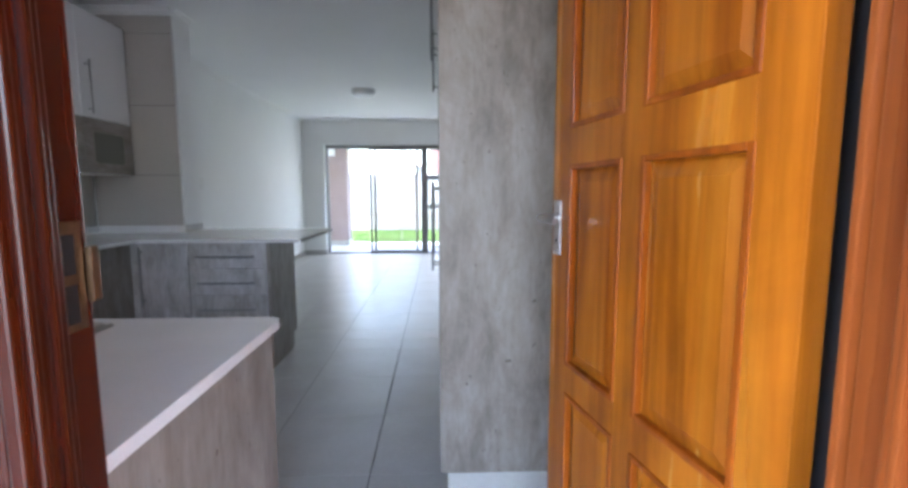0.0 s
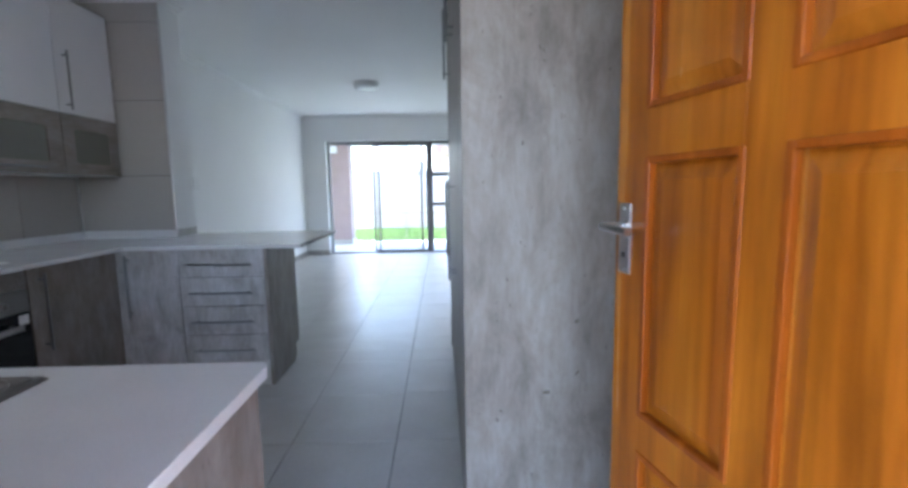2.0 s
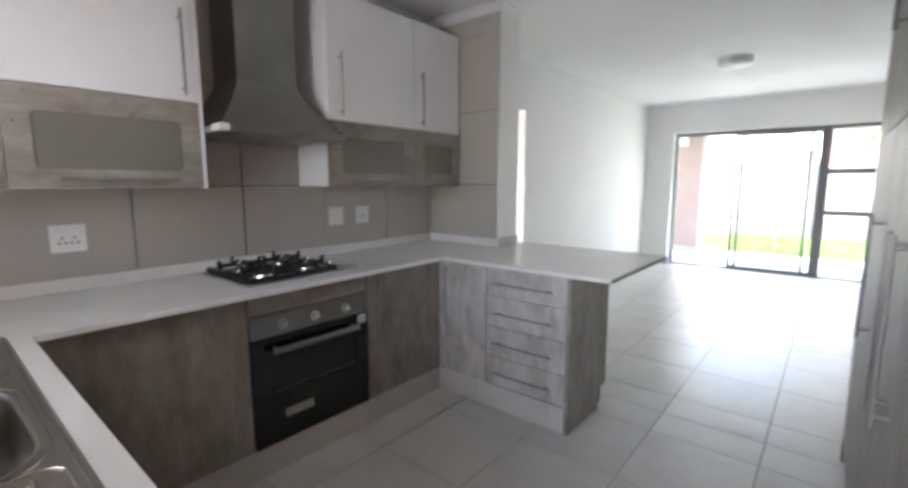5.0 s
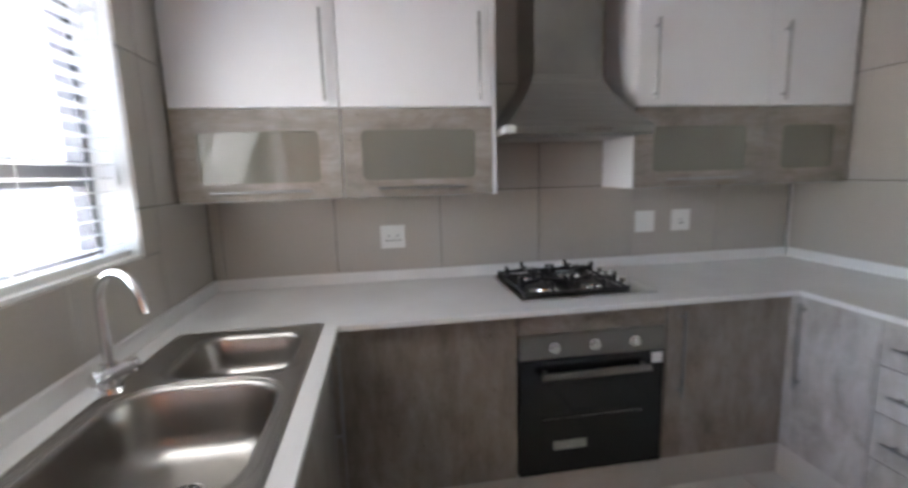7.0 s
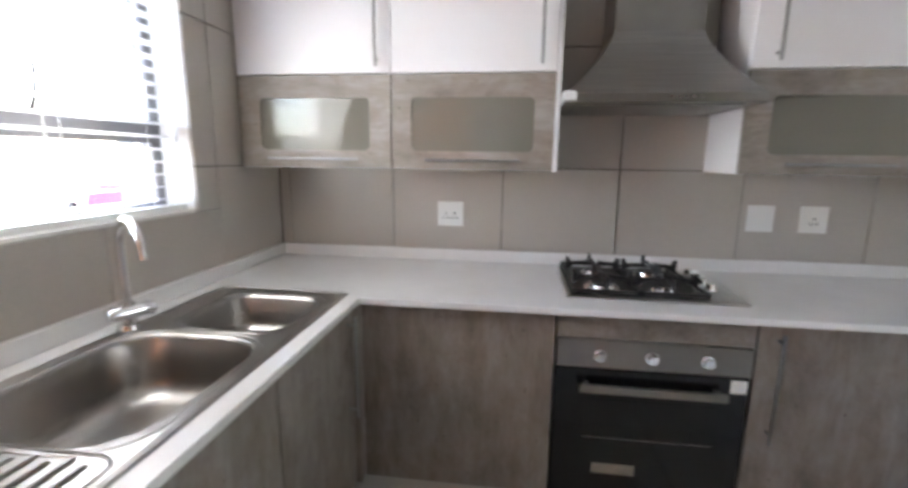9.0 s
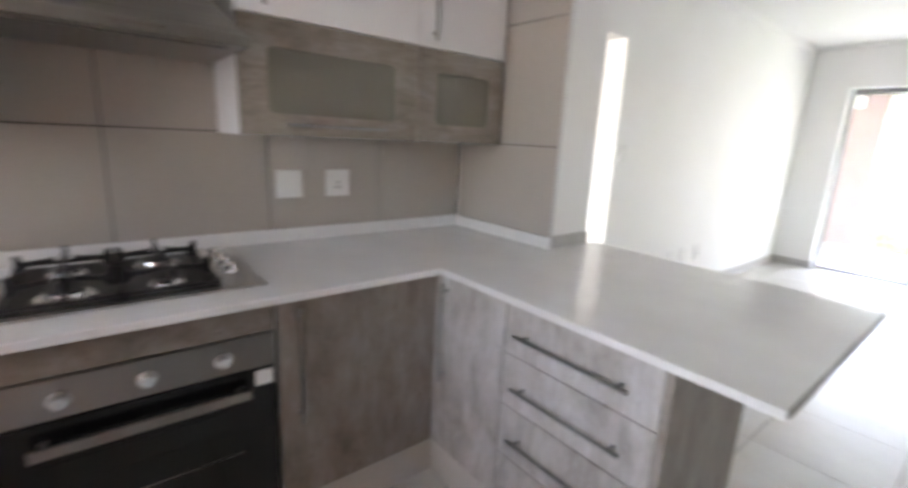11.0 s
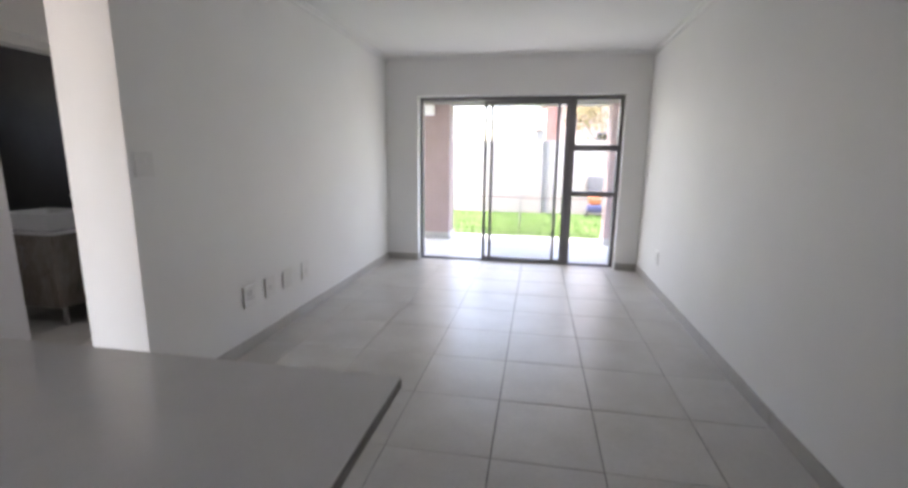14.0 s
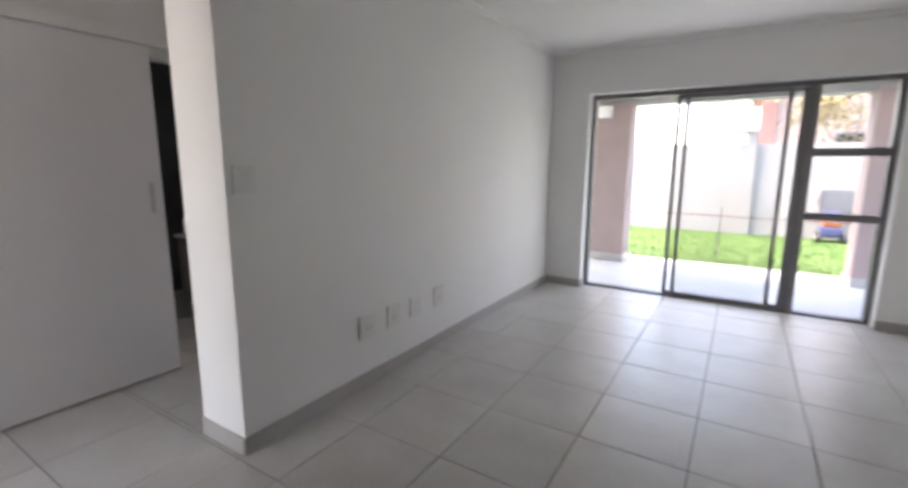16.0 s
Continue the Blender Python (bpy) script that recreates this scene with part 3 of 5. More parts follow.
def wall_cabinet(y0, y1, handle_y, pane, flap_handle, label, pane_mat):
    unit = thing("wall_cabinet", (XL + 0.1, (y0 + y1) / 2, 1.345), label, "cabinet", "wall cabinets")
    carcass(unit, XL + 0.002, UX - 0.0195, y0, y1, 1.345, 2.43, WHITELAM, "x", shelves=(1.715,))
    d = front("door", unit, "x", UX, y0, y1, 1.722, 2.43, 1, WHITELAM)
    tagged(d, "white laminate cabinet door")
    bar_handle(d, (UX, handle_y, 1.745), (UX, handle_y, 2.10), (1, 0, 0))
    p0, p1, q0, q1 = *pane, 1.420, 1.630
    bm = bmesh.new()
    a, b, c, e = y0 + 0.0016, y1 - 0.0016, 1.347, 1.719
    edges = []
    for pts in ([(a, c), (b, c), (b, e), (a, e)], rounded(p0, p1, q0, q1, 0.022, 5)):
        vs = [bm.verts.new((UX, y, z)) for y, z in pts]
        edges += [bm.edges.new((vs[k], vs[(k + 1) % len(vs)])) for k in range(len(vs))]
    bmesh.ops.triangle_fill(bm, use_beauty=True, edges=edges)
    r_ = bmesh.ops.extrude_face_region(bm, geom=list(bm.faces))
    bmesh.ops.translate(bm, vec=(-0.018, 0, 0), verts=[v for v in r_["geom"] if isinstance(v, bmesh.types.BMVert)])
    flap = part("flap_door", bm, WOODY, unit, "grey wood-effect flap door with glass pane")
    part("pane", block(UX - 0.011, UX - 0.006, p0 - 0.004, p1 + 0.004, q0 - 0.004, q1 + 0.004), pane_mat, flap, "frosted glass pane")
    if flap_handle:
        bar_handle(flap, (UX, flap_handle[0], 1.384), (UX, flap_handle[1], 1.384), (1, 0, 0), r=0.005, stand=0.026)
    return unit


wall_cabinet(1.020, 1.682, 1.628, (1.115, 1.590), (1.155, 1.545), "white wall cabinet with wood-framed glass flap beside the window", FROST)
unit = wall_cabinet(1.684, 2.335, 2.275, (1.765, 2.255), (1.825, 2.205), "white wall cabinet with wood-framed glass flap beside the hood", FROST)
part("end_panel", block(XL + 0.002, UX + 0.001, 2.3356, 2.3512, 1.343, 2.43, 0.001), WHITELAM, unit, "white laminate end panel")
wall_cabinet(3.018, 3.706, 3.10, (3.11, 3.60), (3.17, 3.54), "white wall cabinet with wood-framed glass flap over the sockets", FROST)
wall_cabinet(3.708, 4.185, 3.77, (3.80, 4.10), None, "narrow white wall cabinet with wood-framed glass flap beside the pier", FROST)

# ---------- extractor hood ----------
hood = thing("extractor_hood", (-2.2, 2.68, 1.585), "brushed steel pyramid extractor hood with square chimney over the hob", "extractor hood")
HY0, HY1, HXF = 2.352, 3.012, -1.885
part("skirt", block(XL + 0.002, HXF, HY0, HY1, 1.590, 1.622, 0.003), HOODSTEEL, hood)
bm = bmesh.new()
rings = []
for k in range(9):
    s = k / 8
    f = (1 - s) ** 1.35
    z = 1.622 + 0.253 * s
    y0, y1 = 2.548 - (2.548 - HY0 - 0.004) * f, 2.870 + (HY1 - 0.004 - 2.870) * f
    x1 = -2.115 + (HXF - 0.004 + 2.115) * f
    rings.append([bm.verts.new(v) for v in ((XL + 0.002, y0, z), (x1, y0, z), (x1, y1, z), (XL + 0.002, y1, z))])
for a, b in zip(rings, rings[1:]):
    for k in range(4):
        bm.faces.new((a[k], a[(k + 1) % 4], b[(k + 1) % 4], b[k]))
bm.faces.new(rings[-1])
part("canopy", bm, HOODSTEEL, hood, smooth=True)
part("chimney", block(XL + 0.002, -2.115, 2.548, 2.870, 1.870, ZC - 0.002, 0.002), HOODSTEEL, hood)
for k in range(5):
    y = 2.90 - 0.024 * k
    part("button", rod((HXF - 0.001, y - 0.10, 1.607), (HXF + 0.005, y - 0.10, 1.607), 0.006, 12), CHROME, hood, smooth=True)
part("filter", block(XL + 0.05, HXF - 0.05, HY0 + 0.05, HY1 - 0.05, 1.584, 1.5895), HANDLE, hood, "ribbed grease filter")
# white tab on the left end of the skirt
part("film_tab", block(HXF - 0.085, HXF + 0.004, HY0 - 0.003, HY0 + 0.040, 1.596, 1.628, 0.002), PLASTIC, hood, "white tab at the corner of the skirt")

# ---------- tall cupboard ----------
CXF, CY0_, CY1_ = 0.312, 2.150, 4.285
tall = thing("tall_cupboard", (0.62, 3.2, 0), "full-height grey rustic wood-effect cupboard with bar handles", "cupboard")
part("side_panel", block(CXF, XR - 0.002, CY0_, CY0_ + 0.020, 0.15, 2.44, 0.0012), WOOD, tall)
part("plinth", block(CXF + 0.030, XR - 0.002, CY0_ + 0.012, CY0_ + 0.020, 0.0, 0.149), FTILE, tall, "floor tile cut as plinth")
part("side_panel", block(CXF, XR - 0.002, CY1_ - 0.020, CY1_, 0.0, 2.44, 0.0012), WOOD, tall)
bm = bmesh.new()
bx(bm, CXF + 0.022, XR - 0.004, CY0_ + 0.021, CY1_ - 0.021, 0.151, 2.439)
part("body", bm, WHITELAM, tall)
part("plinth", block(CXF + 0.030, CXF + 0.045, CY0_ + 0.021, CY1_ - 0.021, 0.0, 0.150), FTILE, tall, "floor tile cut as plinth")
edges = [CY0_ + 0.021, 2.840, 3.530, CY1_ - 0.021]
for k in range(3):
    a, b = edges[k], edges[k + 1]
    yh = b - 0.05 if k == 0 else a + 0.05
    d = front("door", tall, "x", CXF, a, b, 0.15, 1.555, -1, WOOD)
    bar_handle(d, (CXF, yh, 0.82), (CXF, yh, 1.26), (-1, 0, 0))
    d = front("door", tall, "x", CXF, a, b, 1.557, 2.438, -1, WOOD)
    bar_handle(d, (CXF, yh, 1.86), (CXF, yh, 2.25), (-1, 0, 0))

# ---------- entry door and frame ----------
fr = thing("door_1", (0.385, 0.90, 0), "red-brown stained wooden entry door frame with brass strike plate", "door frame", kind="structure")
FY0, FY1 = 0.893, 0.998
J0, J1, JT = -0.040, 0.762, 2.075
for nm, x0, x1, xr0, xr1 in (("jamb", DX0 + 0.001, J0, J0, J0 + 0.014), ("jamb", J1, DX1 - 0.001, J1 - 0.014, J1)):
    bm = block(x0, x1, FY0, FY1, 0, JT + 0.03, 0.003)
    bx(bm, xr0, xr1, FY0, FY1 - 0.048, 0, JT, 0.003)
    s = 1 if x1 < 0.3 else -1
    for yb in (0.905, 0.928):
        bx(bm, *sorted(((xr1 if s > 0 else xr0) - s * 0.003, (xr1 if s > 0 else xr0) + s * 0.005)), yb, yb + 0.010, 0, JT, 0.003)
    part(nm, bm, FRAMEWOOD if s > 0 else LITFRAMEWOOD, fr)
bm = block(J0, J1, FY0, FY1, JT, JT + 0.03, 0.003)
bx(bm, J0 + 0.014, J1 - 0.014, FY0, FY1 - 0.048, JT - 0.014, JT, 0.003)
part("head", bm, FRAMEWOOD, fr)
part("architrave", block(0.752, 0.875, 1.0005, 1.012, 0, JT + 0.06, 0.003), LITFRAMEWOOD, fr)
# black block behind the hinge gap, its colour standing in for shade
part("seal", block(0.815, 0.870, 1.012, 1.13, 0, JT, 0.004), BLACK, fr, "black strip standing in for shade in the hinge gap")

part("strike_plate", (lambda b: [bx(b, J0 + 0.0005, J0 + 0.0035, 0.958, 0.986, 1.075, 1.180), bx(b, J0 + 0.0030, J0 + 0.010, 0.988, 0.9995, 1.10, 1.155, 0.002)][0])(bmesh.new()), BRASS, fr, "worn brass strike plate")
for z0, z1 in ((1.083, 1.120), (1.130, 1.168)):
    part("strike_hole", block(J0 + 0.0032, J0 + 0.0042, 0.962, 0.976, z0, z1), BLACK, fr)
A = math.degrees(math.atan(0.19))
leaf = thing("entry_door", pose(0.788, 1.101, 0.006, 0, 0, 90 + A), "open varnished orange-brown six-panel wooden entry door", "door")
LW, LH, LT = 0.684, 2.06, 0.040
FRAMES[leaf.name] = Matrix.Identity(4)
U = [-0.027, 0.058, 0.299, 0.370, 0.588, LW]           # stiles and panels from the hinge
V = [0.0, 0.20, 0.675, 0.757, 1.266, 1.362, 1.96, LH]
bm = bmesh.new()
for a, b in ((U[0], U[1]), (U[2], U[3]), (U[4], U[5])):
    bx(bm, a, b, 0, LT, 0, LH, 0.002)
for a, b in ((U[1], U[2]), (U[3], U[4])):
    for c, e in ((V[0], V[1]), (V[2], V[3]), (V[4], V[5]), (V[6], V[7])):
        bx(bm, a, b, 0, LT, c, e)
body = part("leaf", bm, DOORWOOD, leaf)
for a, b in ((U[1], U[2]), (U[3], U[4])):
    for c, e in ((V[1], V[2]), (V[3], V[4]), (V[5], V[6])):
        bm = bmesh.new()
        bx(bm, a, b, 0.014, 0.026, c, e)
        for face in (0, 1):
            ins = [(0.0, 0.014 if face == 0 else 0.026), (0.024, 0.010 if face == 0 else 0.030), (0.030, 0.005 if face == 0 else 0.035)]
            rings = [[bm.verts.new((u, y, w)) for u, w in ((a + i, c + i), (b - i, c + i), (b - i, e - i), (a + i, e - i))] for i, y in ((0.012, ins[0][1]), (0.040, ins[2][1]))]
            for k in range(4):
                bm.faces.new((rings[0][k], rings[0][(k + 1) % 4], rings[1][(k + 1) % 4], rings[1][k]))
            bm.faces.new(rings[1])
        part("panel", bm, DOORWOOD, body)
        for yf in (0.0, LT):
            bm = bmesh.new()
            o = 0.009
            s = -1 if yf == 0 else 1
            for r in ((a - 0.004, a + o, c - 0.004, e + 0.004), (b - o, b + 0.004, c - 0.004, e + 0.004), (a + o, b - o, c - 0.004, c + o), (a + o, b - o, e - o, e + 0.004)):
                bx(bm, r[0], r[1], min(yf - s * 0.014, yf + s * 0.003), max(yf - s * 0.014, yf + s * 0.003), r[2], r[3], 0.003)
            part("moulding", bm, DOORTRIM, body)
HU = LW - 0.033
for yf, s in ((0.0, -1), (LT, 1)):
    y0, y1 = sorted((yf, yf + s * 0.004))
    pl = part("backplate", block(HU - 0.019, HU + 0.019, y0, y1, 1.036, 1.180, 0.0015), STEEL, leaf, "satin steel backplate")
    bm = bmesh.new()
    yo = yf + s * 0.048
    cyl(bm, (HU, yf, 1.134), (HU, yf + s * 0.010, 1.134), 0.014, n=20)
    cyl(bm, (HU, yf, 1.134), (HU, yo, 1.134), 0.009, n=16)
    tube(bm, [(HU + 0.008, yo, 1.134), (HU - 0.02, yo + s * 0.003, 1.134), (HU - 0.045, yo + s * 0.003, 1.132), (HU - 0.076, yo - s * 0.002, 1.129)], 0.0085, 14)
    part("lever", bm, STEEL, pl, "satin steel lever", True)
    part("keyhole", rod((HU, yf + s * 0.0038, 1.075), (HU, yf + s * 0.0046, 1.075), 0.006, 12), BLACK, pl)
    for zs in (1.046, 1.170):
        part("screw", rod((HU, yf + s * 0.0038, zs), (HU, yf + s * 0.0050, zs), 0.004, 10), CHROME, pl, "", True)
part("lock_faceplate", block(LW - 0.0005, LW + 0.0015, 0.010, 0.030, 0.95, 1.17), STEEL, leaf)
for z in (0.22, 1.85):
    part("hinge", rod((-0.031, -0.006, z), (-0.031, -0.006, z + 0.09), 0.006, 12), HANDLE, leaf, smooth=True)

# ---------- sliding door ----------
sd = thing("sliding_door", (-0.62, 9.72, 0), "dark aluminium sliding patio door standing open beside a fixed sidelight", "sliding door", kind="")
YS0, YS1 = 9.675, 9.765
g = 0.004
part("outer_frame", (lambda b: [bx(b, SX0 + 0.001, SX0 + 0.035, YS0, YS1, 0.0, SZ - 0.002, 0.002), bx(b, SX1 - 0.045, SX1 - 0.001, YS0, YS1, 0.0, SZ - 0.002, 0.002),
                                bx(b, SX0 + 0.035, SX1 - 0.045, YS0, YS1, SZ - 0.046, SZ - 0.002, 0.002), bx(b, SX0 + 0.035, SX1 - 0.045, YS0, YS1, -0.004, 0.018, 0.002)][0])(bmesh.new()), ALU, sd)
side = part("sidelight_frame", (lambda b: [bx(b, 0.010, 0.098, YS0 + 0.002, YS1 - 0.002, 0.018, SZ - 0.046, 0.002), bx(b, 0.098, SX1 - 0.045, YS0 + 0.004, YS1 - 0.004, 1.475, 1.548, 0.002),
                                        bx(b, 0.098, SX1 - 0.045, YS0 + 0.004, YS1 - 0.004, 0.900, 0.966, 0.002)][0])(bmesh.new()), ALU, sd)
for z0, z1 in ((0.018, 0.900), (0.966, 1.475), (1.548, SZ - 0.046)):
    p_ = part("pane", block(0.094, SX1 - 0.041, 9.718, 9.724, z0 - 0.004, z1 + 0.004), GLASS, side, "clear glass pane")
    p_.visible_shadow = False
for x0, x1, y0, y1 in ((-1.055, 0.012, 9.728, 9.758), (-0.968, -0.098, 9.684, 9.714)):
    lf = part("door_panel", (lambda b: [bx(b, x0, x0 + 0.036, y0, y1, 0.02, SZ - 0.05, 0.002), bx(b, x1 - 0.036, x1, y0, y1, 0.02, SZ - 0.05, 0.002),
                                       bx(b, x0 + 0.036, x1 - 0.036, y0, y1, 0.02, 0.05), bx(b, x0 + 0.036, x1 - 0.036, y0, y1, SZ - 0.085, SZ - 0.05)][0])(bmesh.new()), ALU, sd)
    p_ = part("pane", block(x0 + 0.030, x1 - 0.030, (y0 + y1) / 2 - 0.003, (y0 + y1) / 2 + 0.003, 0.046, SZ - 0.081), GLASS, lf, "clear glass pane")
    p_.visible_shadow = False
part("handle", (lambda b: [bx(b, -0.128, -0.108, 9.660, 9.684, 0.93, 1.07, 0.003)][0])(bmesh.new()), ALU, sd)

# ---------- sink ----------
def skin(bm, rings, close=True):
    for a, b in zip(rings, rings[1:]):
        k = len(a)
        for i in range(k):
            bm.faces.new((a[i], a[(i + 1) % k], b[(i + 1) % k], b[i]))
    if close:
        bm.faces.new(rings[-1])


sink = thing("kitchen_sink", (-1.09, 1.35, ZT), "stainless steel double-bowl sink with ribbed drainer in white worktop", "sink")
SX, SXE, SYA, SYB = -1.735, -0.445, 1.098, 1.603
BOWLS = ((-1.645, -1.322, 1.215, 1.556, 0.075, 0.13), (-1.272, -0.782, 1.150, 1.562, 0.12, 0.175))
ZR = ZT + 0.006
bm = bmesh.new()
outer, e0 = loop(bm, rounded(SX + 0.006, SXE - 0.006, SYA + 0.006, SYB - 0.006, 0.012, 4), ZR)
edges = list(e0)
for x0, x1, y0, y1, r, d in BOWLS:
    edges += loop(bm, rounded(x0, x1, y0, y1, r), ZR)[1]
bmesh.ops.triangle_fill(bm, use_beauty=True, edges=edges)
low = [bm.verts.new((v.co.x + (0.006 if v.co.x > -1.09 else -0.006), v.co.y + (0.006 if v.co.y > 1.35 else -0.006), ZT + 0.0005)) for v in outer]
for i in range(len(outer)):
    bm.faces.new((outer[i], outer[(i + 1) % len(outer)], low[(i + 1) % len(low)], low[i]))
part("rim", bm, SINKSTEEL, sink)
for x0, x1, y0, y1, r, d in BOWLS:
    bm = bmesh.new()
    rings = []
    fr_ = 0.062 if d > 0.15 else 0.048       # fillet between wall and floor
    prof = [(-0.006, 0.0014), (0.0, 0.0022), (0.004, 0.0), (0.010, -0.012), (0.020, -(d - fr_))]
    prof += [(0.020 + fr_ * (1 - math.cos(a)), -(d - fr_) - (fr_ - 0.004) * math.sin(a)) for a in (radians(15 * k) for k in range(1, 7))]
    prof += [(0.11, -d + 0.002), (0.13, -d)]
    for i, z in prof:
        rings.append(loop(bm, rounded(x0 + i, x1 - i, y0 + i, y1 - i, max(r - i * 0.6, 0.02)), ZR + z)[0])
    skin(bm, rings)
    bowl = part("bowl", bm, SINKSTEEL, sink, "deep pressed steel bowl", True)
    cx, cy = ((x0 + x1) / 2, (y0 + y1) / 2 + 0.0)
    if d > 0.15:
        cx = -1.07
    bm = bmesh.new()
    cyl(bm, (cx, cy, ZR - d + 0.0005), (cx, cy, ZR - d + 0.004), 0.048, 0.042, 28)
    part("drain", bm, CHROME, bowl, "round steel drain", True)
    part("drain_hole", rod((cx, cy, ZR - d + 0.004), (cx, cy, ZR - d + 0.0050), 0.037, 28), BLACK, bowl, "", True)
    bm = bmesh.new()
    cyl(bm, (cx, cy, ZR - d + 0.005), (cx, cy, ZR - d + 0.010), 0.012, 0.009, 20)
    for k in range(8):
        a = k * math.pi / 4
        cyl(bm, (cx, cy, ZR - d + 0.0062), (cx + 0.028 * math.cos(a), cy + 0.028 * math.sin(a), ZR - d + 0.0062), 0.0035, 0.0025, 6)
    part("strainer", bm, CHROME, bowl, "slotted chrome strainer", True)
for x0, x1, y0, y1, r, d in BOWLS:
    bm = bmesh.new()
    o = 0.017
    ring = rounded(x0 - o, x1 + o, max(y0 - o, 1.128), min(y1 + o, 1.578), r + o * 0.6)
    tube(bm, [(x, y, ZR - 0.0005) for x, y in ring + ring[:1]], 0.0028, 8)
    part("bead", bm, SINKSTEEL, sink, "", True)
bm = bmesh.new()
ring = rounded(SX + 0.017, SXE - 0.017, SYA + 0.017, SYB - 0.013, 0.012, 4)
tube(bm, [(x, y, ZR) for x, y in ring + ring[:1]], 0.0025, 8)
part("edge_step", bm, SINKSTEEL, sink, "", True)
for k in range(12):
    y = 1.165 + 0.0335 * k
    bm = bmesh.new()
    tube(bm, [(-0.765 + 0.012 * (k % 2), y, ZR - 0.001), (-0.74, y, ZR + 0.0015), (-0.56, y, ZR + 0.0015), (-0.515, y, ZR - 0.001)], 0.0052, 10)
    part("drainer_rib", bm, SINKSTEEL, sink, "", True)
bm = bmesh.new()
ring = rounded(-0.780, -0.475, 1.130, 1.575, 0.04)
tube(bm, [(x, y, ZR) for x, y in ring + ring[:1]], 0.0035, 8)
part("drainer_edge", bm, SINKSTEEL, sink, "", True)

# ---------- tap ----------
TXX, TYY = -1.290, 1.118
tap = thing("kitchen_tap", (TXX, TYY, ZR), "chrome swan-neck kitchen mixer tap behind the sink bowls", "tap")
bm = bmesh.new()
cyl(bm, (TXX, TYY, ZR), (TXX, TYY, ZR + 0.012), 0.030, 0.027, 28)
cyl(bm, (TXX, TYY, ZR + 0.012), (TXX, TYY, ZR + 0.075), 0.023, 0.020, 28)
cyl(bm, (TXX - 0.036, TYY + 0.027, ZR + 0.050), (TXX + 0.036, TYY - 0.003, ZR + 0.050), 0.0185, n=20)
part("body", bm, CHROME, tap, "", True)
for s in (-1, 1):
    bm = bmesh.new()
    u = Vector((0.92 * s, -0.39 * s, 0))
    c = Vector((TXX, TYY + 0.012, ZR + 0.050)) + u * 0.030
    cyl(bm, c, c + u * 0.030, 0.019, 0.016, 20)
    w = Vector((0.39, 0.92, 0))
    for k in range(4):
        a = k * math.pi / 2 + 0.5
        cyl(bm, c + u * 0.018, c + u * 0.018 + 0.021 * (math.cos(a) * w + math.sin(a) * Vector((0, 0, 1))), 0.006, 0.0078, 10)
    part("tap_head", bm, CHROME, tap, "chrome cross tap head", True)
bm = bmesh.new()
pts = [(TXX, TYY, ZR + 0.07), (TXX, TYY, ZR + 0.16), (TXX, TYY, ZR + 0.232)]
for k in range(1, 13):
    a = math.pi - k * math.pi / 12 * 0.97
    d = 0.078 + 0.078 * math.cos(a)
    pts.append((TXX + 0.48 * d, TYY + 0.87 * d, ZR + 0.238 + 0.078 * math.sin(a)))
d = 0.160
pts.append((TXX + 0.48 * d, TYY + 0.87 * d, ZR + 0.222))
tube(bm, pts, 0.0115, 16)
part("spout", bm, CHROME, tap, "curved chrome spout", True)

# ---------- gas hob ----------
hob = thing("gas_hob", (-2.06, 2.70, ZT), "steel gas hob with four burners and black pan supports", "hob")
GX0, GX1, GY0, GY1 = -2.315, -1.812, 2.388, 3.010
part("plate", block(GX0, GX1, GY0, GY1, ZT + 0.0005, ZT + 0.008, 0.003), STEEL, hob, "brushed steel hob plate")
part("spill_tray", block(GX0 + 0.025, GX1 - 0.025, GY0 + 0.022, GY0 + 0.500, ZT + 0.0085, ZT + 0.0105, 0.001), BLACK, hob, "black enamelled burner tray")
for (x, y, r) in ((-2.18, 2.535, 0.036), (-1.945, 2.535, 0.050), (-2.18, 2.765, 0.050), (-1.945, 2.765, 0.036)):
    bm = bmesh.new()
    cyl(bm, (x, y, ZT + 0.0105), (x, y, ZT + 0.016), r * 1.35, r * 1.2, 28)
    cyl(bm, (x, y, ZT + 0.016), (x, y, ZT + 0.026), r, r * 0.95, 28)
    bn = part("burner", bm, CHROME, hob, "bright round burner ring", True)
    bm = bmesh.new()
    cyl(bm, (x, y, ZT + 0.026), (x, y, ZT + 0.031), r * 0.86, r * 0.78, 28)
    part("burner_cap", bm, BLACK, bn, "black burner cap", True)
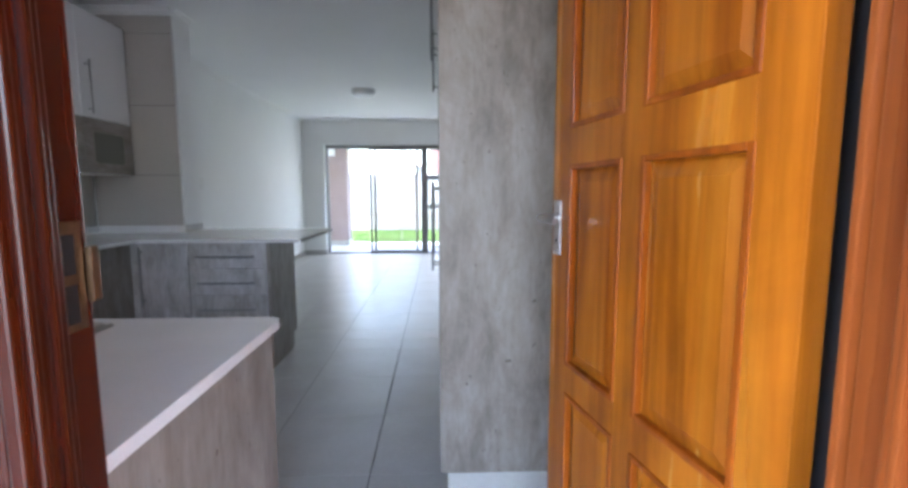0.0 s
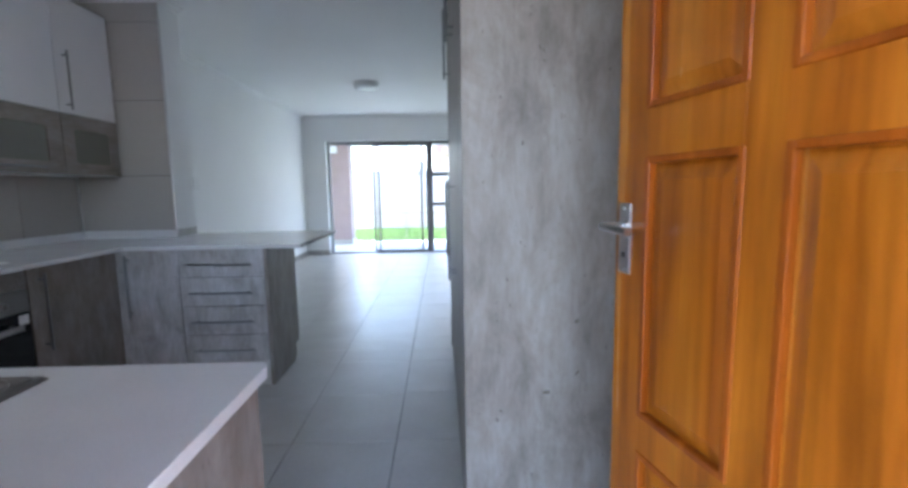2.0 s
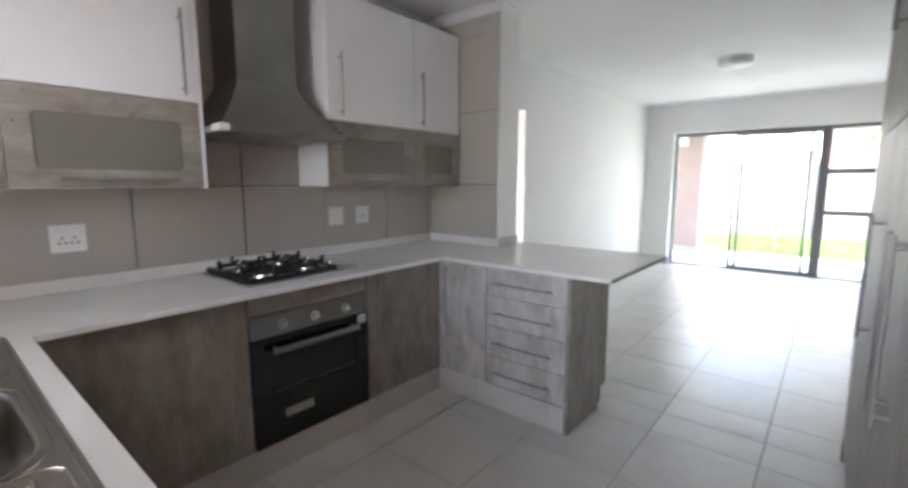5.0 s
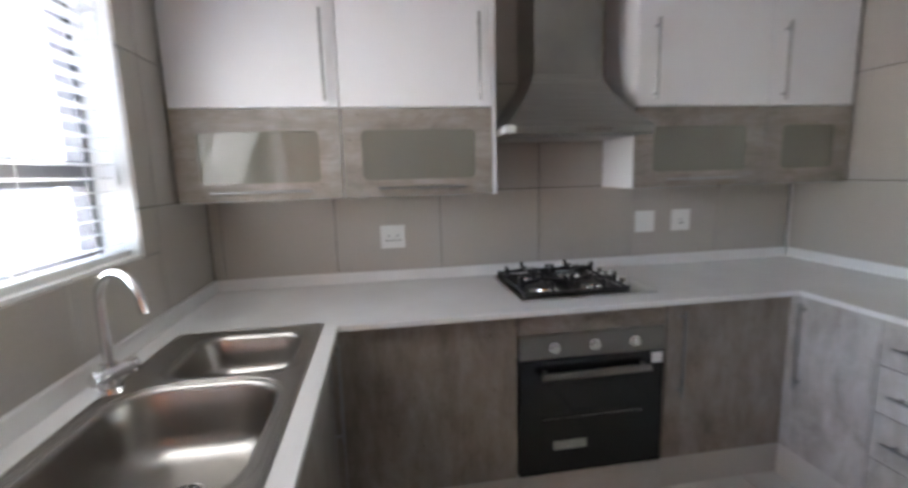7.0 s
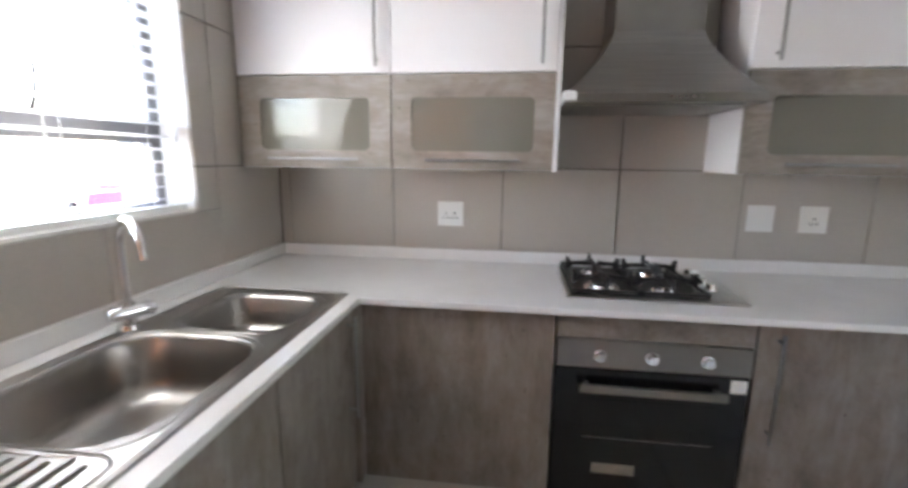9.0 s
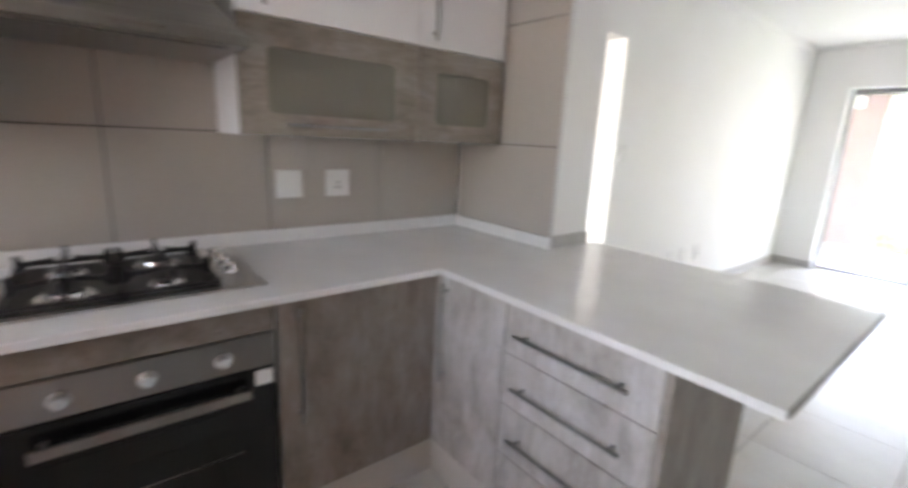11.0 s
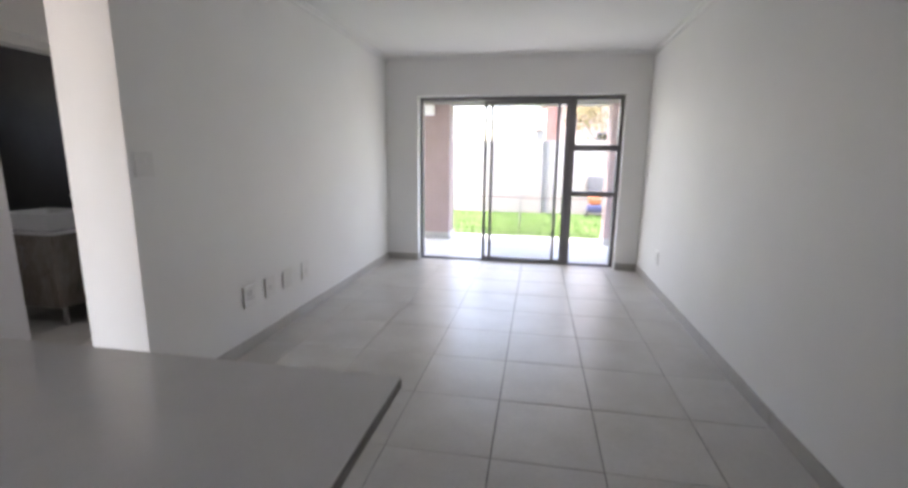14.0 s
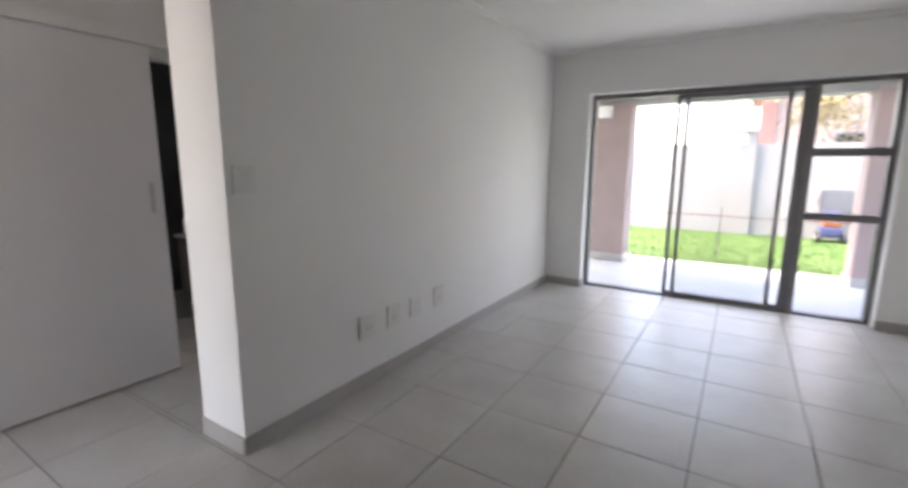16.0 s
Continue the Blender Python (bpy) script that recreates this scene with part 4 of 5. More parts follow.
for y0, y1 in ((2.418, 2.648), (2.654, 2.882)):
    bm = bmesh.new()
    x0, x1, zt, t = GX0 + 0.032, GX1 - 0.032, ZT + 0.058, 0.0055
    zf = ZT + 0.030
    for y in (y0, y1):
        bx(bm, x0, x1, y - t, y + t, zf - 0.010, zf)
    for x in (x0, x1):
        bx(bm, x - t, x + t, y0 + t, y1 - t, zf - 0.010, zf)
        for y in (y0, y1):
            bx(bm, x - t * 1.3, x + t * 1.3, y - t * 1.3, y + t * 1.3, ZT + 0.0105, zf + 0.004)
    for cx in (-2.18, -1.945):
        cy = (y0 + y1) / 2
        for dx, dy, ln in ((1, 0, 0.112), (-1, 0, 0.098), (0, 1, 0.1125), (0, -1, 0.1125)):
            prof = [(ln, zf - 0.004), (ln, zt + 0.020), (ln - 0.012, zt + 0.020), (ln - 0.022, zt), (0.034, zt + 0.004), (0.022, zt + 0.012), (0.022, zt - 0.006), (ln - 0.030, zt - 0.014), (ln - 0.012, zf - 0.004)]
            sides = [[bm.verts.new((cx + dx * r + (s_ * t if dy else 0), cy + dy * r + (s_ * t if dx else 0), z)) for r, z in prof] for s_ in (-1, 1)]
            for i in range(len(prof)):
                j = (i + 1) % len(prof)
                bm.faces.new((sides[0][i], sides[0][j], sides[1][j], sides[1][i]))
            bm.faces.new(sides[0])
            bm.faces.new(sides[1][::-1])
    bmesh.ops.recalc_face_normals(bm, faces=bm.faces)
    part("pan_support", bm, BLACK, hob, "black cast-iron pan support")
for k in range(4):
    x = -2.225 + 0.078 * k
    bm = bmesh.new()
    cyl(bm, (x, 2.945, ZT + 0.008), (x, 2.945, ZT + 0.012), 0.024, 0.022, 24)
    cyl(bm, (x, 2.945, ZT + 0.012), (x, 2.945, ZT + 0.032), 0.019, 0.016, 24)
    part("knob", bm, CHROME, hob, "round chrome knob", True)

# ---------- sockets and switches ----------
def plate(name, at, axis, out, a, z, w, h, label, holes=0, rockers=0):
    """A white wall plate; axis is the one it looks along, a its middle along the wall."""
    base = (at, a, z) if axis == "x" else (a, at, z)
    ob = thing(name, base, label, name.replace("_", " "))

    def slab(a0, a1, z0, z1, d0, d1, bev=0.0):
        lo, hi = sorted((at + out * d0, at + out * d1))
        return block(lo, hi, a + a0, a + a1, z + z0, z + z1, bev) if axis == "x" else block(a + a0, a + a1, lo, hi, z + z0, z + z1, bev)

    part("faceplate", slab(-w / 2, w / 2, -h / 2, h / 2, 0.0005, 0.0095, 0.003), PLASTIC, ob)
    for k in range(rockers):
        c = (k - (rockers - 1) / 2) * 0.030
        part("rocker", slab(c - 0.010, c + 0.010, 0.004, 0.036, 0.0096, 0.0135, 0.002), PLASTIC, ob)
    for k in range(holes):
        c = (k - (holes - 1) / 2) * (0.042 if holes > 1 else 0)
        for du, dz in ((0, 0.004), (-0.011, -0.018), (0.011, -0.018)):
            part("pin_hole", slab(c + du - 0.0042, c + du + 0.0042, dz - 0.0042, dz + 0.0042, 0.0090, 0.0102), BLACK, ob)
    return ob


plate("wall_socket", XL, "x", 1, 1.885, 1.128, 0.125, 0.118, "white double wall socket on taupe tiles", 2)
plate("isolator_switch", XL, "x", 1, 3.278, 1.145, 0.112, 0.118, "white isolator switch plate on taupe tiles", 0, 1)
plate("isolator_switch", XL, "x", 1, 3.497, 1.145, 0.112, 0.118, "white isolator switch plate on taupe tiles", 1, 0)
plate("light_switch", XLIV, "x", 1, 5.680, 1.315, 0.112, 0.125, "white light switch plate near the passage opening", 0, 2)
plate("wall_socket", XLIV, "x", 1, 6.445, 0.390, 0.14, 0.150, "white double wall socket low on the living room wall", 2, 2)
plate("wall_socket", XLIV, "x", 1, 6.697, 0.390, 0.125, 0.150, "white television outlet plate low on the living room wall", 1)
plate("wall_socket", XLIV, "x", 1, 6.938, 0.390, 0.125, 0.150, "white blank outlet plate low on the living room wall")
plate("wall_socket", XLIV, "x", 1, 7.232, 0.390, 0.125, 0.150, "white outlet plate low on the living room wall", 1)
plate("wall_socket", XR, "x", -1, 8.61, 0.370, 0.13, 0.130, "white wall socket low on the long wall", 1)

# ---------- ceiling lamp ----------
lamp = thing("ceiling_light", (-0.70, 6.95, ZC), "round white flush ceiling light, switched off", "ceiling light")
bm = bmesh.new()
cyl(bm, (-0.70, 6.95, ZC - 0.0005), (-0.70, 6.95, ZC - 0.025), 0.165, n=48)
part("base", bm, PLASTIC, lamp, "", True)
bm = bmesh.new()
rings = [[bm.verts.new((-0.70 + r * math.cos(2 * math.pi * k / 48), 6.95 + r * math.sin(2 * math.pi * k / 48), ZC - z)) for k in range(48)]
         for r, z in ((0.158, 0.025), (0.156, 0.045), (0.138, 0.068), (0.09, 0.085), (0.03, 0.092))]
skin(bm, rings)
part("diffuser", bm, mottled("opal_glass", (0.70, 0.70, 0.69), (0.74, 0.74, 0.73), 2.0, (0.2, 0.28), 50.0, 0.0, 0.0, 0.01), lamp, "opal glass diffuser", True)

# ---------- kitchen window and blind ----------
win = thing("window_1", ((WX0 + WX1) / 2, 0.86, WZ0), "dark aluminium kitchen window with a transom bar", "window", kind="structure")
WA, WB = 0.835, 0.885
for nm, b in (("frame", (WX0 + 0.001, WX0 + 0.042, WA, WB, WZ0 + 0.001, WZ1 - 0.001)), ("frame", (WX1 - 0.042, WX1 - 0.001, WA, WB, WZ0 + 0.001, WZ1 - 0.001)),
              ("frame", (WX0 + 0.042, WX1 - 0.042, WA, WB, WZ0 + 0.001, WZ0 + 0.040)), ("frame", (WX0 + 0.042, WX1 - 0.042, WA, WB, WZ1 - 0.042, WZ1 - 0.001)),
              ("transom", (WX0 + 0.042, WX1 - 0.042, WA + 0.002, WB - 0.002, 1.432, 1.512))):
    part(nm, block(*b, 0.002), ALU, win)
for z0, z1 in ((WZ0 + 0.040, 1.432), (1.512, WZ1 - 0.042)):
    p_ = part("pane", block(WX0 + 0.040, WX1 - 0.040, 0.857, 0.863, z0 - 0.002, z1 + 0.002), GLASS, win, "clear glass pane")
    p_.visible_shadow = False
bm = bmesh.new()
tube(bm, [(-1.30, 0.892, 1.505), (-1.302, 0.905, 1.53), (-1.310, 0.908, 1.58), (-1.318, 0.900, 1.635)], 0.008, 10)
part("catch", bm, BLACK, win, "curved black window catch", True)
part("sill", block(WX0 + 0.001, WX1 - 0.001, 0.886, YF + 0.004, WZ0 + 0.0005, WZ0 + 0.012, 0.002), PAINT, win)

bl = thing("venetian_blind", ((WX0 + WX1) / 2, 0.965, WZ1), "white venetian blind with open slats in the kitchen window", "blind")
BX0, BX1, BY = WX0 + 0.014, WX1 - 0.014, 0.955
part("head_rail", block(BX0, BX1, BY - 0.024, BY + 0.024, WZ1 - 0.040, WZ1 - 0.0015, 0.002), PLASTIC, bl)
slat_mesh = None
for k in range(20):
    z = 1.238 + 0.0435 * k
    if z > WZ1 - 0.045:
        break
    if slat_mesh is None:
        bm = bmesh.new()
        tilt = 0.10
        prof = [(-0.024, -0.0022), (-0.012, 0.0006), (0.0, 0.0014), (0.012, 0.0006), (0.024, -0.0022), (0.012, -0.0008), (0.0, 0.0), (-0.012, -0.0008)]
        rings = [[bm.verts.new((x, a * math.cos(tilt) - b * math.sin(tilt), a * math.sin(tilt) + b * math.cos(tilt))) for a, b in prof] for x in ((BX0 - BX1) / 2, (BX1 - BX0) / 2)]
        for i in range(8):
            bm.faces.new((rings[0][i], rings[0][(i + 1) % 8], rings[1][(i + 1) % 8], rings[1][i]))
        bm.faces.new(rings[0][::-1])
        bm.faces.new(rings[1])
        slat_mesh = finish(bm, "slat", PLASTIC)
    ob = new("slat", slat_mesh)
    ob.parent = bl
    ob.location = FRAMES[bl.name] @ Vector(((BX0 + BX1) / 2, BY, z))
part("bottom_rail", block(BX0, BX1, BY - 0.025, BY + 0.025, WZ0 + 0.0125, WZ0 + 0.034, 0.003), PLASTIC, bl)
for x in (BX0 + 0.10, (BX0 + BX1) / 2, BX1 - 0.10):
    bm = bmesh.new()
    for dy in (-0.0245, 0.0245):
        cyl(bm, (x, BY + dy, WZ0 + 0.03), (x, BY + dy, WZ1 - 0.04), 0.0013, n=6)
    part("ladder_cord", bm, PLASTIC, bl)
bm = bmesh.new()
cyl(bm, (BX0 + 0.035, BY + 0.034, 1.48), (BX0 + 0.035, BY + 0.034, WZ1 - 0.03), 0.0016, n=6)
cyl(bm, (BX0 + 0.035, BY + 0.034, 1.44), (BX0 + 0.035, BY + 0.034, 1.48), 0.006, 0.003, 10)
cyl(bm, (BX0 + 0.050, BY + 0.036, 1.47), (BX0 + 0.050, BY + 0.036, WZ1 - 0.03), 0.0016, n=6)
cyl(bm, (BX0 + 0.050, BY + 0.036, 1.43), (BX0 + 0.050, BY + 0.036, 1.47), 0.006, 0.003, 10)
part("pull_cord", bm, PLASTIC, bl, "", True)

# ---------- passage and bathroom ----------
pd = thing("sliding_leaf", (-3.55, 5.46, 0), "plain white sliding bathroom door, partly open", "door")
part("leaf", block(-3.572, -3.534, 5.00, 5.913, 0.020, 2.080, 0.002), WHITELAM, pd)
part("pull", (lambda b: [bx(b, -3.5335, -3.530, 5.832, 5.862, 1.075, 1.265, 0.001)][0])(bmesh.new()), STEEL, pd, "recessed steel finger pull")
part("rail_cover", block(-3.579, -3.520, 4.30, 6.60, 2.087, 2.150, 0.002), PAINT, pd)

van = thing("bathroom_vanity", (-4.37, 6.85, 0), "grey wood-effect bathroom vanity on short legs", "vanity")
part("cabinet", block(-4.62, -4.02, 6.521, 7.117, 0.15, 0.738, 0.002), WOOD, van)
for x0, x1, xh in ((-4.62, -4.32, -4.36), (-4.32, -4.02, -4.28)):
    d = part("door", block(x0 + 0.002, x1 - 0.002, 6.503, 6.520, 0.152, 0.735, 0.0012), WOOD, van)
    bar_handle(d, (xh, 6.503, 0.47), (xh, 6.503, 0.66), (0, -1, 0), 0.005, 0.028)
part("top", block(-4.64, -3.985, 6.485, 7.117, 0.740, 0.766, 0.003), QUARTZ, van, "white stone top")
for x in (-4.60, -4.06):
    for y in (6.535, 7.06):
        part("leg", rod((x + 0.015, y + 0.015, 0.0), (x + 0.015, y + 0.015, 0.15), 0.016, 14), STEEL, van, "short steel leg", True)
bas = thing("wash_basin", (-4.34, 6.74, 0.767), "white ceramic countertop basin on the vanity", "basin")
bm = bmesh.new()
rings = [loop(bm, rounded(-4.58 + i, -4.10 - i, 6.53 + i, 6.95 - i, 0.03), z)[0] for i, z in ((0.006, 0.767), (0.0, 0.775), (0.0, 0.893), (0.004, 0.898), (0.018, 0.896), (0.03, 0.83), (0.07, 0.80))]
skin(bm, rings)
part("bowl", bm, CERAMIC, bas, "", True)
btap = thing("basin_tap", (-4.27, 7.04, 0.767), "chrome pillar tap behind the ceramic basin", "tap")
part("spout", tube(bmesh.new(), [(-4.27, 7.04, 0.767), (-4.27, 7.04, 0.99), (-4.27, 7.03, 1.015), (-4.27, 6.98, 1.025), (-4.27, 6.91, 1.01)], 0.014), CHROME, btap, "", True)
part("knob", cyl(bmesh.new(), (-4.40, 7.115, 0.99), (-4.40, 7.06, 0.99), 0.024, 0.020, 18), CHROME, btap, "round chrome knob on the wall", True)

# ---------- tile skirting ----------
def skirting(name, spots):
    base = solid(name, block(*spots[0]), SKIRT, "grey cut-tile skirting along the wall", "skirting")
    if len(spots) > 1:
        pieces("skirting_tile", spots[1:], None, SKIRT, base, 0.0015)


def run(x0, x1, y0, y1, z0, z1, axis, start, pitch, joint=0.003):
    """Cut a strip into tile lengths along an axis."""
    lo, hi = (x0, x1) if axis == "x" else (y0, y1)
    cuts = [lo] + [c for c in (start + pitch * k for k in range(-20, 40)) if lo + 0.03 < c < hi - 0.03] + [hi]
    out = []
    for a, b in zip(cuts, cuts[1:]):
        a, b = a + joint / 2, b - joint / 2
        out.append((a, b, y0, y1, z0, z1) if axis == "x" else (x0, x1, a, b, z0, z1))
    return out


PX, PYT, TX0, TY0 = 0.511, 0.528, 0.008, 3.440      # floor tile pitch and one joint crossing
SH = 0.088
skirting("baseboard_1", run(XR - 0.011, XR - 0.0005, CY1_ + 0.001, YB - 0.012, -0.005, SH, "y", TY0 + 0.02, PYT))
skirting("baseboard_2", run(XLIV + 0.0005, XLIV + 0.011, 5.580, YB - 0.012, -0.005, SH, "y", TY0 + 0.25, PYT))
skirting("baseboard_3", run(XLIV + 0.0005, SX0 - 0.002, YB - 0.0115, YB - 0.0005, -0.005, SH, "x", TX0, PX))
skirting("baseboard_4", run(SX1 + 0.002, XR - 0.0005, YB - 0.0115, YB - 0.0005, -0.005, SH, "x", TX0, PX))
skirting("baseboard_5", run(-2.67, XLIV, 5.5785, 5.5895, -0.005, SH, "x", -2.6, PX))
skirting("baseboard_6", run(SX0 + 0.0005, SX0 + 0.011, YB, 9.674, -0.005, SH, "y", 5, 0.6))
skirting("baseboard_7", run(-1.711, -1.700, 4.22, 4.48, ZT + 0.0005, ZT + 0.058, "y", 5, 0.6))
solid("trim_8", block(-1.712, -1.704, 4.2045, 4.2195, ZT + 0.058, 2.44), STEEL, "thin metal tile edge on the pier", "trim")

# ---------- outside, garden side ----------
solid("ground_patio", block(-6.0, 4.0, 9.79, 11.96, -0.139, -0.020), PATIO, "pale tiled patio slab behind the house", "patio")
solid("ground_lawn", block(-30, 30, 11.962, 15.79, -0.139, -0.030), GRASSGROUND, "green lawn between patio and boundary wall", "lawn")
bm = bmesh.new()
rng = random.Random(4)
for k in range(26000):
    x, y = rng.uniform(-4.5, 3.2), rng.uniform(11.97, 15.7)
    h, a, lean = rng.uniform(0.02, 0.055), rng.uniform(0, 6.28), rng.uniform(-0.02, 0.02)
    w = 0.006
    dx, dy = w * math.cos(a), w * math.sin(a)
    v = [bm.verts.new(p) for p in ((x - dx, y - dy, -0.031), (x + dx, y + dy, -0.031), (x + lean, y + lean, -0.03 + h))]
    bm.faces.new(v)
GRASS = mottled("grass_blades", (0.07, 0.16, 0.03), (0.13, 0.25, 0.06), 2.0, (0.5, 0.7), 30.0, 0.0, grain=0.3)
solid("grass", bm, GRASS, "short green lawn grass", "grass", kind="stuff")

wl_ = thing("boundary_wall", (0, 15.9, 0), "pale plastered garden boundary wall with a capped pillar", "wall", kind="structure")
part("wall", block(-30, 30, 15.80, 16.02, -0.14, 1.84), PLASTER, wl_)
for x in (-4.2, -0.33, 3.6):
    pl_ = part("pillar", block(x - 0.10, x + 0.10, 15.70, 15.7995, -0.14, 2.06), PLASTER, wl_)
    part("cap", block(x - 0.38, x + 0.10, 15.64, 16.06, 2.0605, 2.12, 0.008), MAUVE, pl_)

pt = thing("patio_roof", (-0.6, 10.8, 2.28), "patio roof with white soffit on mauve plastered columns", "roof", kind="structure")
part("soffit", block(-6.0, 4.0, 9.79, 11.70, 2.34, 2.46), PAINT, pt)
part("beam", block(-6.0, 4.0, 11.55, 11.80, 2.240, 2.339), SKIRT, pt)
for x0, x1 in ((-2.42, -1.83), (0.77, 1.35)):
    cl = part("column", block(x0, x1, 11.35, 11.79, -0.019, 2.239, 0.004), MAUVE, pt, "mauve plastered column")
    part("skirting", block(x0 - 0.01, x1 + 0.01, 11.339, 11.80, -0.0195, 0.09), SKIRT, cl)
part("wall_light", block(-2.26, -2.08, 11.24, 11.3495, 2.06, 2.22, 0.02), PLASTIC, pt, "white bulkhead wall light")

# tape line on thin stakes across the lawn
tp = thing("tape_line", (-0.7, 12.43, 0), "sagging red and white tape on thin stakes across the lawn", "tape")
TAPE = mottled("faded_red_tape", (0.10, 0.05, 0.05), (0.24, 0.17, 0.16), 9.0, (0.5, 0.6), 60.0, 0.0)
bm = bmesh.new()
pts = []
for k in range(49):
    x = -6 + 0.25 * k
    pts.append((x, 12.43, 0.66 + 0.035 * abs(math.sin((x + 0.65) * math.pi / 2.6)) * -1 + 0.015 * math.sin(3 * x)))
tube(bm, pts, 0.011, 6)
part("tape", bm, TAPE, tp)
for x in (-5.85, -3.25, -0.65, 1.95, 4.55):
    part("stake", rod((x, 12.43, -0.03), (x, 12.43, 0.77), 0.012, 8), HANDLE, tp)

# toy car and meter box by the wall
BLUE = mottled("blue_plastic", (0.045, 0.05, 0.12), (0.06, 0.065, 0.15), 4.0, (0.4, 0.5), 60.0, 0.0)
ORANGE = mottled("orange_plastic", (0.36, 0.11, 0.05), (0.44, 0.15, 0.07), 4.0, (0.4, 0.5), 60.0, 0.0)
mb = thing("meter_box", (1.14, 15.76, 0.52), "dark grey metal meter box fixed to the garden wall", "meter box")
part("casing", block(0.90, 1.38, 15.66, 15.799, 0.52, 0.96, 0.006), ALU, mb)
part("door", block(0.92, 1.36, 15.645, 15.6595, 0.54, 0.94, 0.004), ALU, mb)
bm = bmesh.new()
tube(bm, [(0.91, 15.63, 0.66), (0.87, 15.63, 0.68), (0.86, 15.63, 0.80), (0.92, 15.63, 0.83)], 0.010, 8)
part("bracket", bm, BLACK, mb, "", True)
bxm = thing("ride_on_toy", (1.08, 15.35, -0.03), "blue and orange plastic ride-on toy standing by the wall", "toy")
part("base", block(0.90, 1.24, 15.22, 15.58, 0.08, 0.27, 0.05), BLUE, bxm)
part("body", block(0.92, 1.22, 15.24, 15.56, 0.271, 0.47, 0.06), ORANGE, bxm, "orange plastic body")
part("seat", block(0.94, 1.20, 15.32, 15.54, 0.471, 0.56, 0.03), BLUE, bxm)
for x in (0.89, 1.27):
    for y in (15.30, 15.52):
        wh = part("wheel", rod((x - 0.025, y, 0.06), (x + 0.025, y, 0.06), 0.09, 18), BLACK, bxm, "", True)
        part("hub", rod((x - 0.027, y, 0.06), (x + 0.027, y, 0.06), 0.035, 12), PLASTIC, wh, "", True)

# neighbouring house behind the wall
PEACH = mottled("peach_plaster", (0.42, 0.32, 0.26), (0.48, 0.37, 0.31), 1.5, (0.8, 0.95), 60.0, 0.2)
BRICKRED = mottled("brick_red_plaster", (0.34, 0.17, 0.14), (0.40, 0.21, 0.17), 3.0, (0.8, 0.95), 60.0, 0.2)
nh = thing("neighbour_house", (4.0, 26.0, -0.14), "peach plastered neighbouring house with red corner pier behind the garden wall", "house")
part("wall", block(0.35, 9.0, 24.0, 31.0, -0.14, 4.2), PEACH, nh)
part("corner_pier", block(-0.10, 0.349, 23.9, 24.4, -0.14, 3.9), BRICKRED, nh, "brick red corner pier")
bm = bmesh.new()
v = [bm.verts.new(p) for p in ((-0.4, 23.4, 4.201), (9.4, 23.4, 4.201), (9.4, 31.5, 4.201), (-0.4, 31.5, 4.201), (2.5, 27.4, 6.2), (6.5, 27.4, 6.2))]
for f in ((0, 1, 5, 4), (1, 2, 5), (2, 3, 4, 5), (3, 0, 4), (3, 2, 1, 0)):
    bm.faces.new([v[k] for k in f])
part("roof", bm, BRICKRED, nh, "red tiled hipped roof")
for x in (2.0, 5.0):
    w_ = part("window", block(x, x + 1.2, 23.97, 23.999, 1.2, 2.5), ALU, nh)
    part("pane", block(x + 0.06, x + 1.14, 23.96, 23.9695, 1.26, 2.44), BLACKGLASS, w_)

# trees behind the wall
BARK = mottled("grey_bark", (0.10, 0.08, 0.065), (0.16, 0.13, 0.11), 8.0, (0.8, 0.95), 60.0, 0.5)
LEAF = mottled("tree_leaves", (0.06, 0.10, 0.02), (0.16, 0.20, 0.05), 3.0, (0.5, 0.7), 20.0, 0.0, grain=0.3)
DRY = mottled("dry_leaves", (0.14, 0.13, 0.04), (0.26, 0.20, 0.08), 3.0, (0.5, 0.7), 20.0, 0.0, grain=0.3)


